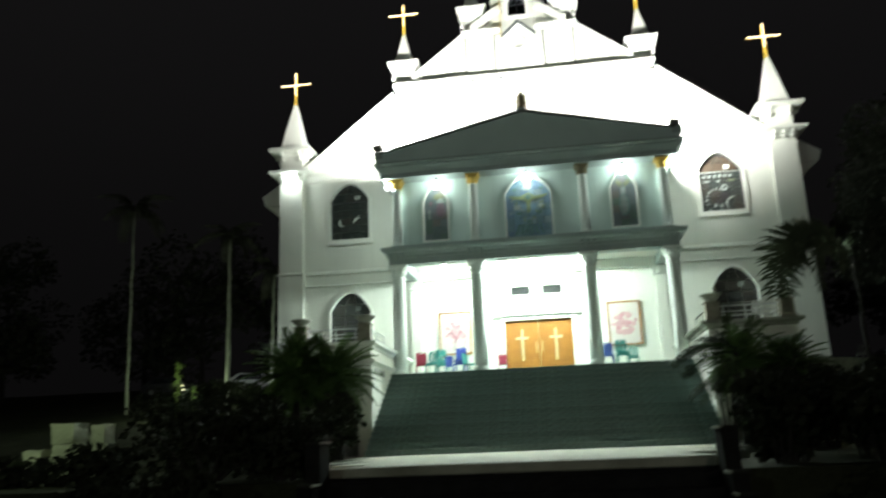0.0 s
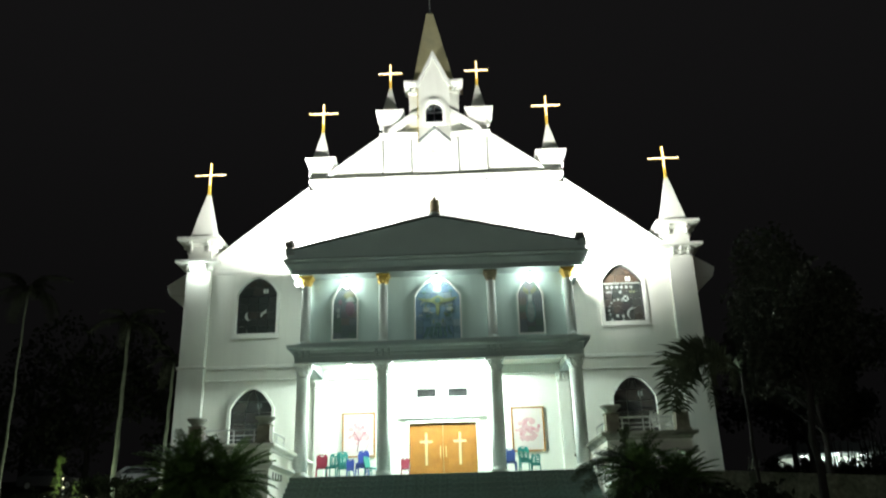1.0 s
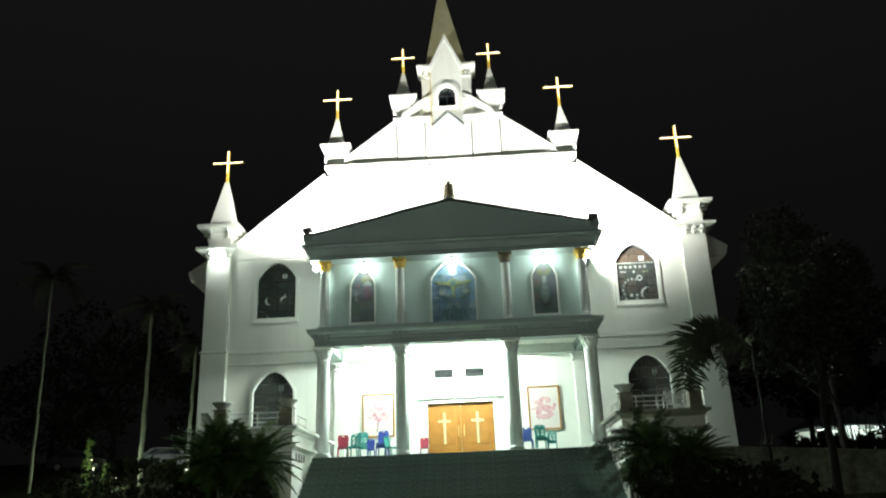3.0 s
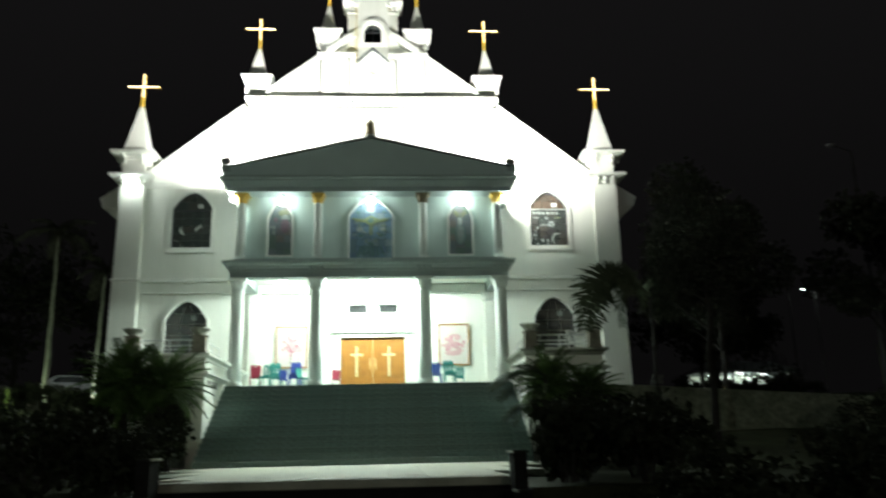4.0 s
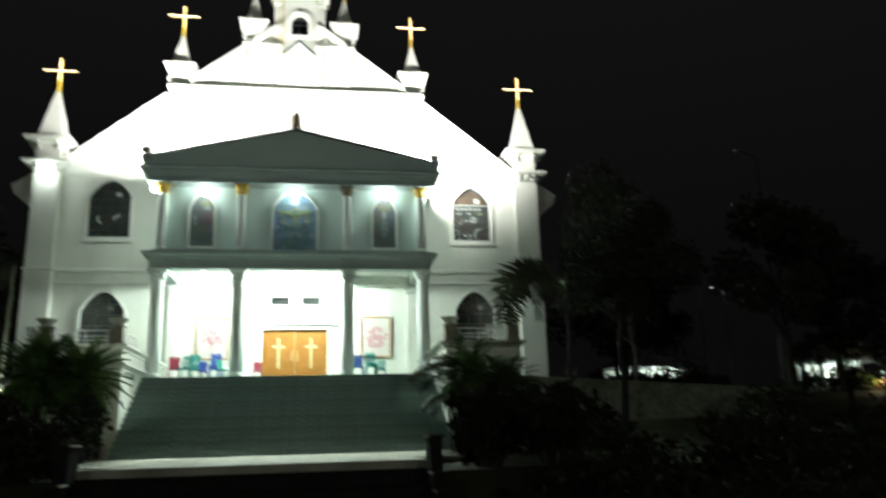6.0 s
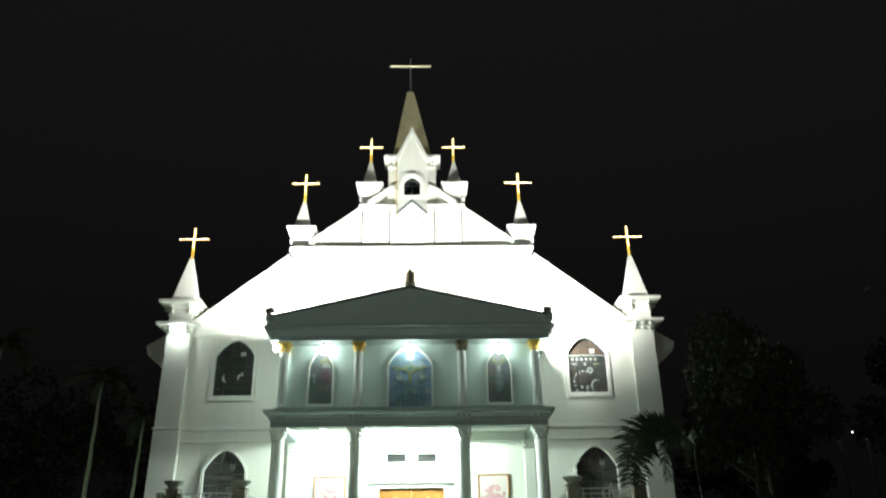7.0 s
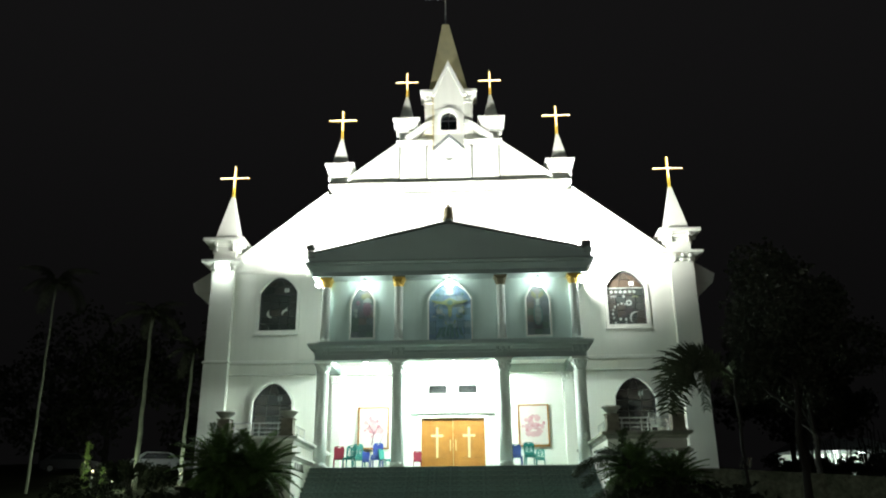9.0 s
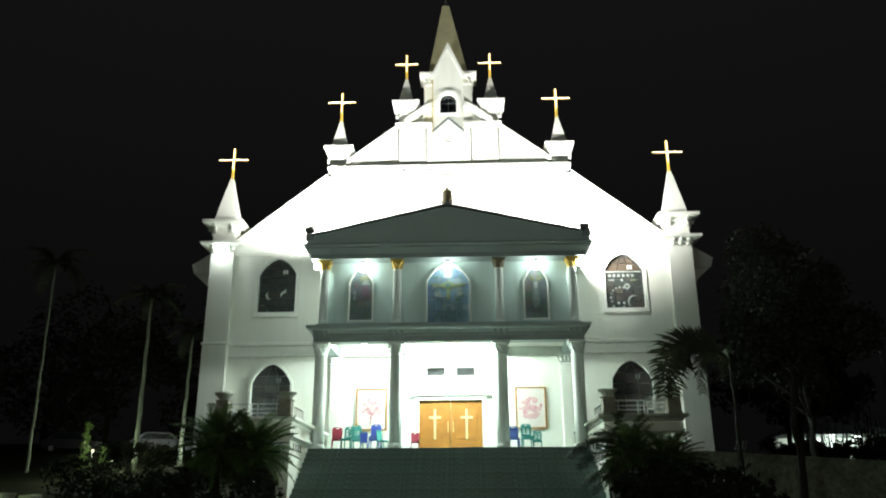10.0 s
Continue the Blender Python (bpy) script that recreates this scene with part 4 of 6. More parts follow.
point_light("lamp_light", -9.15, -0.62, 8.14, TOWER_W, 0.16)


def floodlight(x, y, z, target, watts, degrees, blend, label):
    fl = thing("floodlight", x, y, z, label, "floodlight", "floodlights on the porch roof")
    m = look((0, 0, 0), (target[0] - x, target[1] - y, target[2] - z))
    bm = boxes((-0.16, 0.16, -0.12, 0.12, -0.06, 0.08), bevel=0.02)
    bmesh.ops.transform(bm, matrix=m, verts=bm.verts)
    part("housing", bm, lamp_body, fl)
    bm = boxes((-0.13, 0.13, -0.09, 0.09, -0.066, -0.062))
    bmesh.ops.transform(bm, matrix=m, verts=bm.verts)
    part("lens", bm, bulb_glow, fl)
    bm = boxes((-0.19, -0.175, -0.015, 0.015, -0.22, 0.02), (0.175, 0.19, -0.015, 0.015, -0.22, 0.02), (-0.19, 0.19, -0.015, 0.015, -0.235, -0.22))
    part("bracket", bm, lamp_body, fl)
    d = (Vector(target) - Vector((x, y, z))).normalized() * 0.09
    # made-up plates that cut the beam; edges set by the lit patches wanted
    bm = bmesh.new()
    if x < 0:
        slab(bm, [[(-0.16, d.z - 0.12), (0.16, d.z - 0.12), (0.16, d.z + 0.006), (-0.16, d.z + 0.006)]], d.y + 0.10, d.y + 0.104)
    else:
        slab(bm, [[(-0.20, d.z - 0.22), (0.075, d.z - 0.22), (0.075, d.z - 0.086), (-0.20, d.z + 0.043)]], d.y + 0.20, d.y + 0.204)
    part("beam_cutter", bm, lamp_body, fl, "added plate that cuts the flood beam")
    spot_light("flood_light", Vector((x, y, z)) + d, target, watts, degrees, FLOOD_WHITE, radius=0.015 if x < 0 else 0.035, blend=blend)


floodlight(-5.06, -3.12, 8.06, (-3.6, 0.0, 11.6), FLOOD_W, 172, 0.9, "small floodlight on the pediment's corner block")
floodlight(4.99, -3.12, 8.02, (4.5, 0.0, 10.2), FLOOD_W * 0.85, 176, 1.0, "small floodlight on the pediment's corner block")


# ---------------------------------------------------------------- lit crosses
def lit_cross(x, y, z, h, arm, at, lit=True, label="cross outlined in warm white light tubes"):
    cr = thing("cross", x, y, z, label, "cross", "lit crosses")
    t = 0.028
    part("post", boxes((-t, t, -t, t, -0.05, h), bevel=0.008), gold if lit else lamp_body, cr)
    part("arm", boxes((-arm, -t - 0.001, -t, t, at - t, at + t), (t + 0.001, arm, -t, t, at - t, at + t), bevel=0.008), gold if lit else lamp_body, cr)
    if lit:
        u = 0.011
        seg = [(0.30 * h, at - 0.05), (at - 0.04, at + 0.10), (at + 0.11, h - 0.01)]
        for za, zb in seg:
            part("light_tube", boxes((-u, u, -0.065, -0.035, za, zb), bevel=0.006), tube_glow, cr)
        for sd in (-1, 1):
            n = 3
            for k in range(n):
                xa, xb = sd * (0.02 + (arm - 0.03) * k / n), sd * (0.02 + (arm - 0.03) * (k + 0.93) / n)
                part("light_tube", boxes((min(xa, xb), max(xa, xb), -0.065, -0.035, at - u, at + u), bevel=0.006), tube_glow, cr)
        part("light_strip", boxes((-0.042, -0.031, -0.025, 0.025, 0.02, h), (0.031, 0.042, -0.025, 0.025, 0.02, h)), strip_glow, cr)
    else:
        part("light_tube", boxes((-arm, arm, -0.08, -0.045, at - 0.013, at + 0.013), bevel=0.008), dim_tube, cr)
    return cr


for sx in (-1, 1):
    lit_cross(sx * 9.20, 0.235, 11.60, 1.42, 0.64, 0.88)
    lit_cross(sx * 4.68, 0.46, 14.34, 1.38, 0.62, 0.92)
    lit_cross(sx * 1.84, 0.43, 16.34, 1.22, 0.52, 0.74)
lit_cross(-0.10, 0.80, 20.28, 2.05, 0.98, 1.55, False, "tall unlit cross with one glowing bar")

# ---------------------------------------------------------------- podiums beside the steps
def podium(sx):
    pd = thing("balcony_podium", label="white balcony podium with ledges and a dark archway", category="podium")
    xi, xo = sx * 4.74, sx * 7.10

    def span(a, b):
        return min(a, b), max(a, b)

    x0, x1 = span(xi, xo)
    ca = sx * 5.78
    arch = rounded(ca, 1.28, -2.295, 0.02)
    bm = bmesh.new()
    slab(bm, [[(x0, -2.38), (x1, -2.38), (x1, 0.86), (x0, 0.86)], arch], -6.0, -5.72)
    part("front_wall", bm, white_wall, pd)
    a, b = span(xi, xi + sx * 0.25)
    bm = boxes((a, b, -5.715, -0.28, -2.38, 0.86))
    iw = part("inner_wall", bm, white_wall, pd)
    for q in range(4):
        part("slot", boxes((xi - 0.004 if sx > 0 else xi - 0.02, xi + 0.02 if sx > 0 else xi + 0.004, -5.55 + 0.34 * q, -5.37 + 0.34 * q, 0.02, 0.22)), room_dark, iw, "dark ventilation slot")
    a, b = span(xo, xo - sx * 0.25)
    part("outer_wall", boxes((a, b, -5.715, -0.28, -2.38, 0.86)), white_wall, pd)
    part("deck", boxes((x0 + 0.26, x1 - 0.26, -5.71, -0.28, 0.70, 0.86)), white_wall, pd)
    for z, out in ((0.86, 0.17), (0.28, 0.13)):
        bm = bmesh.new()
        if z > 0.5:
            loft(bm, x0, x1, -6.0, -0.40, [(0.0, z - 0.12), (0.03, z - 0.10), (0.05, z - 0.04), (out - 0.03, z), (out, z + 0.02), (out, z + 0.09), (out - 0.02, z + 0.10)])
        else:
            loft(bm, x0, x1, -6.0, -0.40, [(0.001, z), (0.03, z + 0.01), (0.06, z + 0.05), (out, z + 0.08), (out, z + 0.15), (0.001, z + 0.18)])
        # only the right ledges carry the painted shade
        part("ledge", bm, shaded_ledge_mat if sx > 0 else white_trim, pd)
    rail_z = 0.96
    for px in (xi + sx * 0.20, xo - sx * 0.20):
        bm = bmesh.new()
        loft(bm, px - 0.19, px + 0.19, -6.04, -5.66, [(0.03, rail_z), (0.03, rail_z + 0.06), (0.0, rail_z + 0.08), (-0.01, rail_z + 0.50), (0.03, rail_z + 0.53)])
        part("post", bm, post_mat, pd, "weathered grey-brown balcony post")
    for px, py in ((xi + sx * 0.20, -5.85), (xo - sx * 0.20, -5.85)):
        urn = thing("planter_urn", px, py, rail_z + 0.53, "grey concrete urn planter on a balcony post", "planter", "urn planters")
        bm = bmesh.new()
        lathe(bm, [(0.16, 0.0), (0.14, 0.03), (0.19, 0.09), (0.24, 0.15), (0.29, 0.19), (0.30, 0.23), (0.26, 0.23), (0.22, 0.16)], 0, 0, 14)
        part("bowl", bm, urn_mat, urn, smooth=True)
        bm = bmesh.new()
        rng = random.Random(int(px * 100))
        for _ in range(26):
            a, l = rng.uniform(0, 6.28), rng.uniform(0.08, 0.2)
            p0 = Vector((0.08 * math.cos(a), 0.08 * math.sin(a), 0.16))
            p1 = p0 + Vector((l * math.cos(a), l * math.sin(a), rng.uniform(0.03, 0.09)))
            sd = Vector((-math.sin(a), math.cos(a), 0)) * 0.03
            bm.faces.new([bm.verts.new(v) for v in (p0 - sd * 0.4, p0 + sd * 0.4, (p0 + p1) / 2 + sd + Vector((0, 0, 0.03)), p1, (p0 + p1) / 2 - sd + Vector((0, 0, 0.03)))])
        part("plant", bm, bush_leaf, urn)
    # stainless railing along the front and back along the inner side
    rl = thing("railing", label="stainless steel balcony railing", category="railing", group="balcony railings")
    xa, xb = x0 + 0.40, x1 - 0.40
    for z in (0.14, 0.26, 0.42):
        bm = bmesh.new()
        tube(bm, (xa, -5.85, rail_z + z), (xb, -5.85, rail_z + z), 0.022 if z > 0.4 else 0.013)
        part("rail", bm, steel, rl)
    for q in range(4):
        x = xa + (xb - xa) * (0.06, 0.44, 0.56, 0.94)[q]
        bm = bmesh.new()
        tube(bm, (x, -5.85, rail_z - 0.005), (x, -5.85, rail_z + 0.42), 0.02)
        part("baluster", bm, steel, rl)
    for px in (xi + sx * 0.14, xo - sx * 0.14):
        for z in (0.20, 0.42):
            bm = bmesh.new()
            tube(bm, (px, -5.60, rail_z + z), (px, -3.6, rail_z + z), 0.022 if z > 0.4 else 0.013)
            part("rail", bm, steel, rl)
        for y in (-5.55, -4.6, -3.62):
            bm = bmesh.new()
            tube(bm, (px, y, rail_z - 0.005), (px, y, rail_z + 0.42), 0.02)
            part("baluster", bm, steel, rl)


for sx in (-1, 1):
    podium(sx)

# retaining wall of the terrace beside the church
dim_wall = mat("weathered_dark_render", (0.24, 0.275, 0.20), 0.85, var=0.6, scale=7, fine=25, bump=0.4, dirt=(0.05, 0.08, 0.03), dirt_amount=0.8)
rw = thing("retaining_wall", label="dim grey retaining wall of the terrace", category="wall", kind="structure")
bm = bmesh.new()
slab(bm, [[(7.36, -2.4), (18.0, -2.4), (18.0, -0.60), (8.6, -0.02), (7.36, -0.02)]], -3.05, -2.80)
part("wall_body", bm, dim_wall, rw)
bm = bmesh.new()
slab(bm, [[(7.36, -0.018), (8.6, -0.018), (18.02, -0.598), (18.02, -0.53), (8.6, 0.05), (7.36, 0.05)]], -3.10, -2.74)
part("coping", bm, dim_wall, rw)

# piers and low walls beside the lower steps
# the lit bevel and the dim cap top are put into the colours
cap_edge = mat("lit_worn_edge", (0.34, 0.35, 0.28), 0.8, var=0.35, scale=5, fine=30, bump=0.3, dirt=(0.10, 0.11, 0.08), dirt_amount=0.8)
cap_top = mat("dim_mossy_cap_top", (0.048, 0.052, 0.034), 0.9, specular=0.1, var=0.45, scale=3, fine=26, bump=0.4, dirt=(0.035, 0.04, 0.025), dirt_amount=0.85)
for sx in (-1, 1):
    pier = thing("stair_pier", label="stepped dark stone pier with lit worn edges beside the lower steps", category="pier", group="stair piers")
    xi = 2.40 if sx > 0 else 2.36
    x0, x1 = sorted((sx * xi, sx * (xi + 0.18)))
    ei, eo = sorted((sx * (xi - 0.035), sx * (xi - 0.001)))
    for ya, yb, top in ((-18.72, -18.27, -1.99), (-19.05, -18.73, -2.48), (-19.3, -19.06, -2.70)):
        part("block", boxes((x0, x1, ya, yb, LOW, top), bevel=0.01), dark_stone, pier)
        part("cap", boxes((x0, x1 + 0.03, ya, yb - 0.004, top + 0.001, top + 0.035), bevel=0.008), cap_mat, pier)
        part("cap_edge", boxes((ei, eo, ya - 0.02, yb - 0.004, top + 0.004, top + 0.034), bevel=0.006), cap_edge, pier, "worn edge painted as lit")
    lw = thing("garden_wall", label="low planter wall with a dim mossy cap and lit worn edge", category="wall", group="planter walls")
    for xa, wd, ys in ((2.60, 0.22, -19.32), (3.58, 0.18, -22.0)):
        a, b = sorted((sx * xa, sx * (xa + wd)))
        ei, eo = sorted((sx * (xa - 0.024), sx * (xa - 0.001)))
        part("wall_body", boxes((a, b, -45, ys, LOW, -2.97)), dark_stone, lw)
        for q in range(9):
            y1, y0 = ys - 2.7 * q, ys - 2.7 * (q + 1) + 0.014
            z = -2.915 + 0.005 * math.sin(q * 2.3)
            part("cap", boxes((a, b + 0.02 if sx > 0 else b, y0, y1, -2.969, z), bevel=0.012), cap_top, lw)
            part("cap_edge", boxes((ei, eo, y0, y1, -2.955, z + 0.003), bevel=0.006), cap_edge if xa < 3 else cap_top, lw)
    part("soil_bed", boxes((min(sx * 2.825, sx * 3.04), max(sx * 2.825, sx * 3.04), -45, -19.05, LOW, -3.04)), soil, lw)


# ---------------------------------------------------------------- chairs, pictures and statue on the porch
def chair_proto(material, label, slots):
    ch = thing("plastic_chair", 0, 0, 0, label, "chair", "plastic chairs on the porch")
    part("seat", boxes((-0.21, 0.21, -0.21, 0.20, 0.41, 0.44), (-0.20, 0.20, -0.20, -0.17, 0.36, 0.409), bevel=0.012), material, ch)
    outer = [(-0.20, 0.44), (0.20, 0.44), (0.225, 0.74), (0.20, 0.83), (0.12, 0.86), (-0.12, 0.86), (-0.20, 0.83), (-0.225, 0.74)]
    holes = [[(-0.07, 0.80), (0.07, 0.80), (0.06, 0.835), (-0.06, 0.835)]]
    if slots:
        for i in range(5):
            for s in (-1, 1):
                z = 0.50 + 0.052 * i
                holes.append([(s * 0.03, z + 0.012), (s * 0.15, z + 0.03), (s * 0.15, z + 0.055), (s * 0.03, z + 0.037)])
    bm = bmesh.new()
    slab(bm, [outer, *holes], 0.17, 0.20)
    for v in bm.verts:
        v.co.y += 0.22 * (v.co.z - 0.44) + 0.25 * v.co.x ** 2 * -1
    part("backrest", bm, material, ch)
    for x in (-0.19, 0.19):
        for y in (-0.18, 0.18):
            bm = bmesh.new()
            tube(bm, (x * 1.12, y * 1.18, 0.0), (x, y, 0.412), 0.022, 6, 0.03)
            part("leg", bm, material, ch)
    for c in ch.children:
        c.data.transform(Matrix.Diagonal((0.86, 0.9, 1.04, 1)))
    return ch


chair_red = mat("red_plastic", (0.22, 0.012, 0.035), 0.5, var=0.1, bump=0.02, scale=4)
chair_teal = mat("teal_plastic", (0.012, 0.17, 0.15), 0.5, var=0.1, bump=0.02, scale=4)
chair_blue = mat("blue_plastic", (0.025, 0.055, 0.30), 0.5, var=0.1, bump=0.02, scale=4)
chair_navy = mat("dark_blue_plastic", (0.022, 0.05, 0.19), 0.5, var=0.1, bump=0.02, scale=4)


def stack(proto, x, y, rz, n, scale=1.0):
    for i in range(n):
        m = pose(x, y + 0.015 * i, FLOOR + 0.055 * i * scale, 0, 0, rz) @ Matrix.Scale(scale, 4)
        if proto.get("placed"):
            copy_thing(proto, m)
        else:
            proto.matrix_world = m
            proto["placed"] = 1


red = chair_proto(chair_red, "red plastic stacking chair", False)
teal = chair_proto(chair_teal, "teal plastic stacking chair with a slotted back", True)
blue = chair_proto(chair_blue, "blue plastic stacking chair", False)
navy = chair_proto(chair_navy, "dark blue plastic stacking chair", False)
teal2 = chair_proto(chair_teal, "small teal plastic chair turned sideways", False)
stack(red, -4.05, -1.5, 8, 1)
stack(teal, -3.66, -1.6, -12, 1)
stack(teal, -3.38, -1.1, 20, 3)
stack(blue, -2.72, -1.3, -6, 3)
stack(blue, -3.03, -1.9, 8, 2, 0.70)
stack(teal2, -2.40, -1.5, 60, 1, 0.86)
stack(red, -1.27, -1.2, 4, 1, 0.80)
stack(navy, 2.28, -1.4, 4, 1)
stack(teal, 2.75, -1.5, 6, 2)
stack(teal, 3.15, -1.1, -5, 1, 0.82)

white_plastic = mat("white_plastic", (0.62, 0.63, 0.60), 0.45, var=0.08, bump=0.02, scale=4)
wch = chair_proto(white_plastic, "white plastic armchair on the balcony", True)
for sx in (-1, 1):
    part("armrest", boxes((sx * 0.235 - 0.025, sx * 0.235 + 0.025, -0.20, 0.20, 0.62, 0.65), (sx * 0.235 - 0.02, sx * 0.235 + 0.02, -0.20, -0.16, 0.02, 0.619), bevel=0.006), white_plastic, wch)
wch.matrix_world = pose(6.70, -4.3, 0.862, 0, 0, 35)
picket_paint = mat("dull_grey_paint", (0.20, 0.21, 0.18), 0.8, var=0.25, scale=6)
fence = thing("picket_fence", 9.55, -2.95, 0.05, "short run of dull grey slanting pickets on the terrace wall", "fence")
for i in range(4):
    bm = boxes((-0.014, 0.014, -0.010, 0.010, 0.0, 0.34), bevel=0.004)
    pk = part("picket", bm, picket_paint, fence)
    pk.matrix_local = pose(0.105 * i, 0, 0, 0, 16, 0)
part("rail", boxes((-0.02, 0.40, 0.011, 0.026, 0.07, 0.09)), picket_paint, fence)

canvas = mat("white_canvas", (0.62, 0.58, 0.55), 0.8, var=0.05, scale=3)
pink = mat("pink_paint", (0.52, 0.25, 0.29), 0.7, var=0.2, scale=9)
pale_pink = mat("pale_pink_paint", (0.55, 0.34, 0.36), 0.7, var=0.15, scale=9)
mauve = mat("mauve_paint", (0.20, 0.09, 0.12), 0.7, var=0.2, scale=9)
rngp = random.Random(4)
for x0, x1, z0, z1, kind in ((-3.60, -2.42, 1.08, 2.64, "tree"), (2.46, 3.62, 1.10, 2.66, "rose")):
    pc = thing("picture", label="framed picture of a pink blossom branch" if kind == "tree" else "framed picture of a pink rose", category="picture", group="framed pictures")
    f = 0.05
    part("frame", boxes((x0, x1, -0.07, -0.006, z0, z0 + f), (x0, x1, -0.07, -0.006, z1 - f, z1), (x0, x0 + f, -0.069, -0.006, z0 + f, z1 - f), (x1 - f, x1, -0.069, -0.006, z0 + f, z1 - f)), wood_frame, pc)
    part("canvas", boxes((x0 + f, x1 - f, -0.045, -0.006, z0 + f, z1 - f)), canvas, pc)
    cx, cz = (x0 + x1) / 2, (z0 + z1) / 2
    if kind == "tree":
        for a, b, r in (((-0.05, -0.62), (0.02, -0.20), 0.028), ((0.02, -0.20), (-0.22, 0.20), 0.02), ((0.02, -0.20), (0.25, 0.12), 0.018), ((-0.10, 0.0), (-0.30, 0.02), 0.014), ((0.15, -0.02), (0.18, 0.25), 0.013), ((0.2, -0.66), (0.46, -0.12), 0.014)):
            bm = bmesh.new()
            tube(bm, (cx + a[0], -0.052, cz + a[1]), (cx + b[0], -0.052, cz + b[1]), r * 0.6, 6)
            part("branch", bm, mauve, pc)
        for _ in range(34):
            a, r = rngp.uniform(0, 6.28), rngp.uniform(0.03, 0.36)
            shape(pc, "blossom", disc(cx + r * 1.05 * math.cos(a), cz + 0.02 + r * 0.95 * math.sin(a), rngp.uniform(0.05, 0.12), 8), -0.050 - rngp.uniform(0, 0.004), rngp.choice((pink, pale_pink, pale_pink)), 0.003)
    else:
        for _ in range(46):
            a, r = rngp.uniform(0, 6.28), 0.40 * rngp.random() ** 0.6
            shape(pc, "petal", disc(cx + r * 1.05 * math.cos(a), cz - 0.02 + r * math.sin(a), rngp.uniform(0.05, 0.10), 9, rngp.uniform(0.6, 1.3)), -0.050 - rngp.uniform(0, 0.004), rngp.choice((pink, pale_pink, pale_pink, pale_pink)), 0.003)

bm = bmesh.new()
lathe(bm, [(0.20, 0.0), (0.20, 0.10), (0.16, 0.14), (0.19, 0.28), (0.15, 0.36), (0.18, 0.44), (0.10, 0.52), (0.04, 0.54)], 0, 0, 12)
globe(bm, 0, -0.01, 0.58, 0.065)
tube(bm, (0.09, 0, 0.40), (0.17, -0.04, 0.62), 0.03, 6, 0.015)
tube(bm, (-0.09, 0, 0.40), (-0.15, -0.06, 0.30), 0.03, 6, 0.02)
st = part("statue", bm, bronze, None, smooth=True)
st.location = (0.0, -3.12, 9.02)
tagged(st, "small gilt bronze statue on the pediment's peak", "statue")


# ---------------------------------------------------------------- plants
def frond_mesh(name, length, rise, droop, leaf, count, width, seed, vee=0.45, sagging=0.35, twist=0.0):
    """One feather leaf along +x: a bowed rib with narrow leaflets on both sides."""
    rng = random.Random(seed)
    vs, fs = [], []

    def rib(s):
        return Vector((length * (s - 0.12 * droop * s * s), 0, rise * s - droop * s * s))

    n = 10
    for i in range(n + 1):
        s = i / n
        r = 0.018 * length * (1 - 0.85 * s)
        p = rib(s)
        vs += [(p.x, -r, p.z), (p.x, r, p.z), (p.x, 0, p.z + r * 1.4)]
    for i in range(n):
        a, b = 3 * i, 3 * i + 3
        fs += [(a, a + 1, b + 1, b), (a + 1, a + 2, b + 2, b + 1), (a + 2, a, b, b + 2)]
    for i in range(count):
        s = 0.12 + 0.88 * (i + 0.5) / count
        p = rib(s)
        t = (rib(min(1, s + 0.02)) - rib(s - 0.02)).normalized()
        l = leaf * math.sin(math.pi * (0.12 + 0.80 * s)) ** 0.7
        for sd in (-1, 1):
            l2 = l * rng.uniform(0.8, 1.1)
            side = Vector((0, 1, 0)) * math.cos(radians(twist)) + t.cross(Vector((0, -1, 0))) * math.sin(radians(twist))
            d = (t * 0.55 + side * sd + Vector((0, 0, vee)) + Vector((0, rng.uniform(-0.2, 0.2), rng.uniform(-0.2, 0.2)))).normalized()
            sag = Vector((0, 0, -sagging * l2 * rng.uniform(0.4, 1.4)))
            a, m, e = p, p + d * l2 * 0.55, p + d * l2 + sag
            w = t * width
            k = len(vs)
            vs += [tuple(a - w * 0.3), tuple(a + w * 0.3), tuple(m + w * 0.5), tuple(e), tuple(m - w * 0.5)]
            fs.append((k, k + 1, k + 2, k + 3, k + 4))
    me = bpy.data.meshes.new(name)
    me.from_pydata([tuple(v) for v in vs], [], fs)
    return me


def trunk_mesh(bm, pts, radii, n=10):
    rings = []
    for (x, y, z), r in zip(pts, radii):
        rings.append([bm.verts.new((x + r * math.cos(2 * math.pi * i / n), y + r * math.sin(2 * math.pi * i / n), z)) for i in range(n)])
    for a, b in zip(rings, rings[1:]):
        for i in range(n):
            bm.faces.new((a[i], a[(i + 1) % n], b[(i + 1) % n], b[i]))
    bm.faces.new(rings[0])
    bm.faces.new(rings[-1])


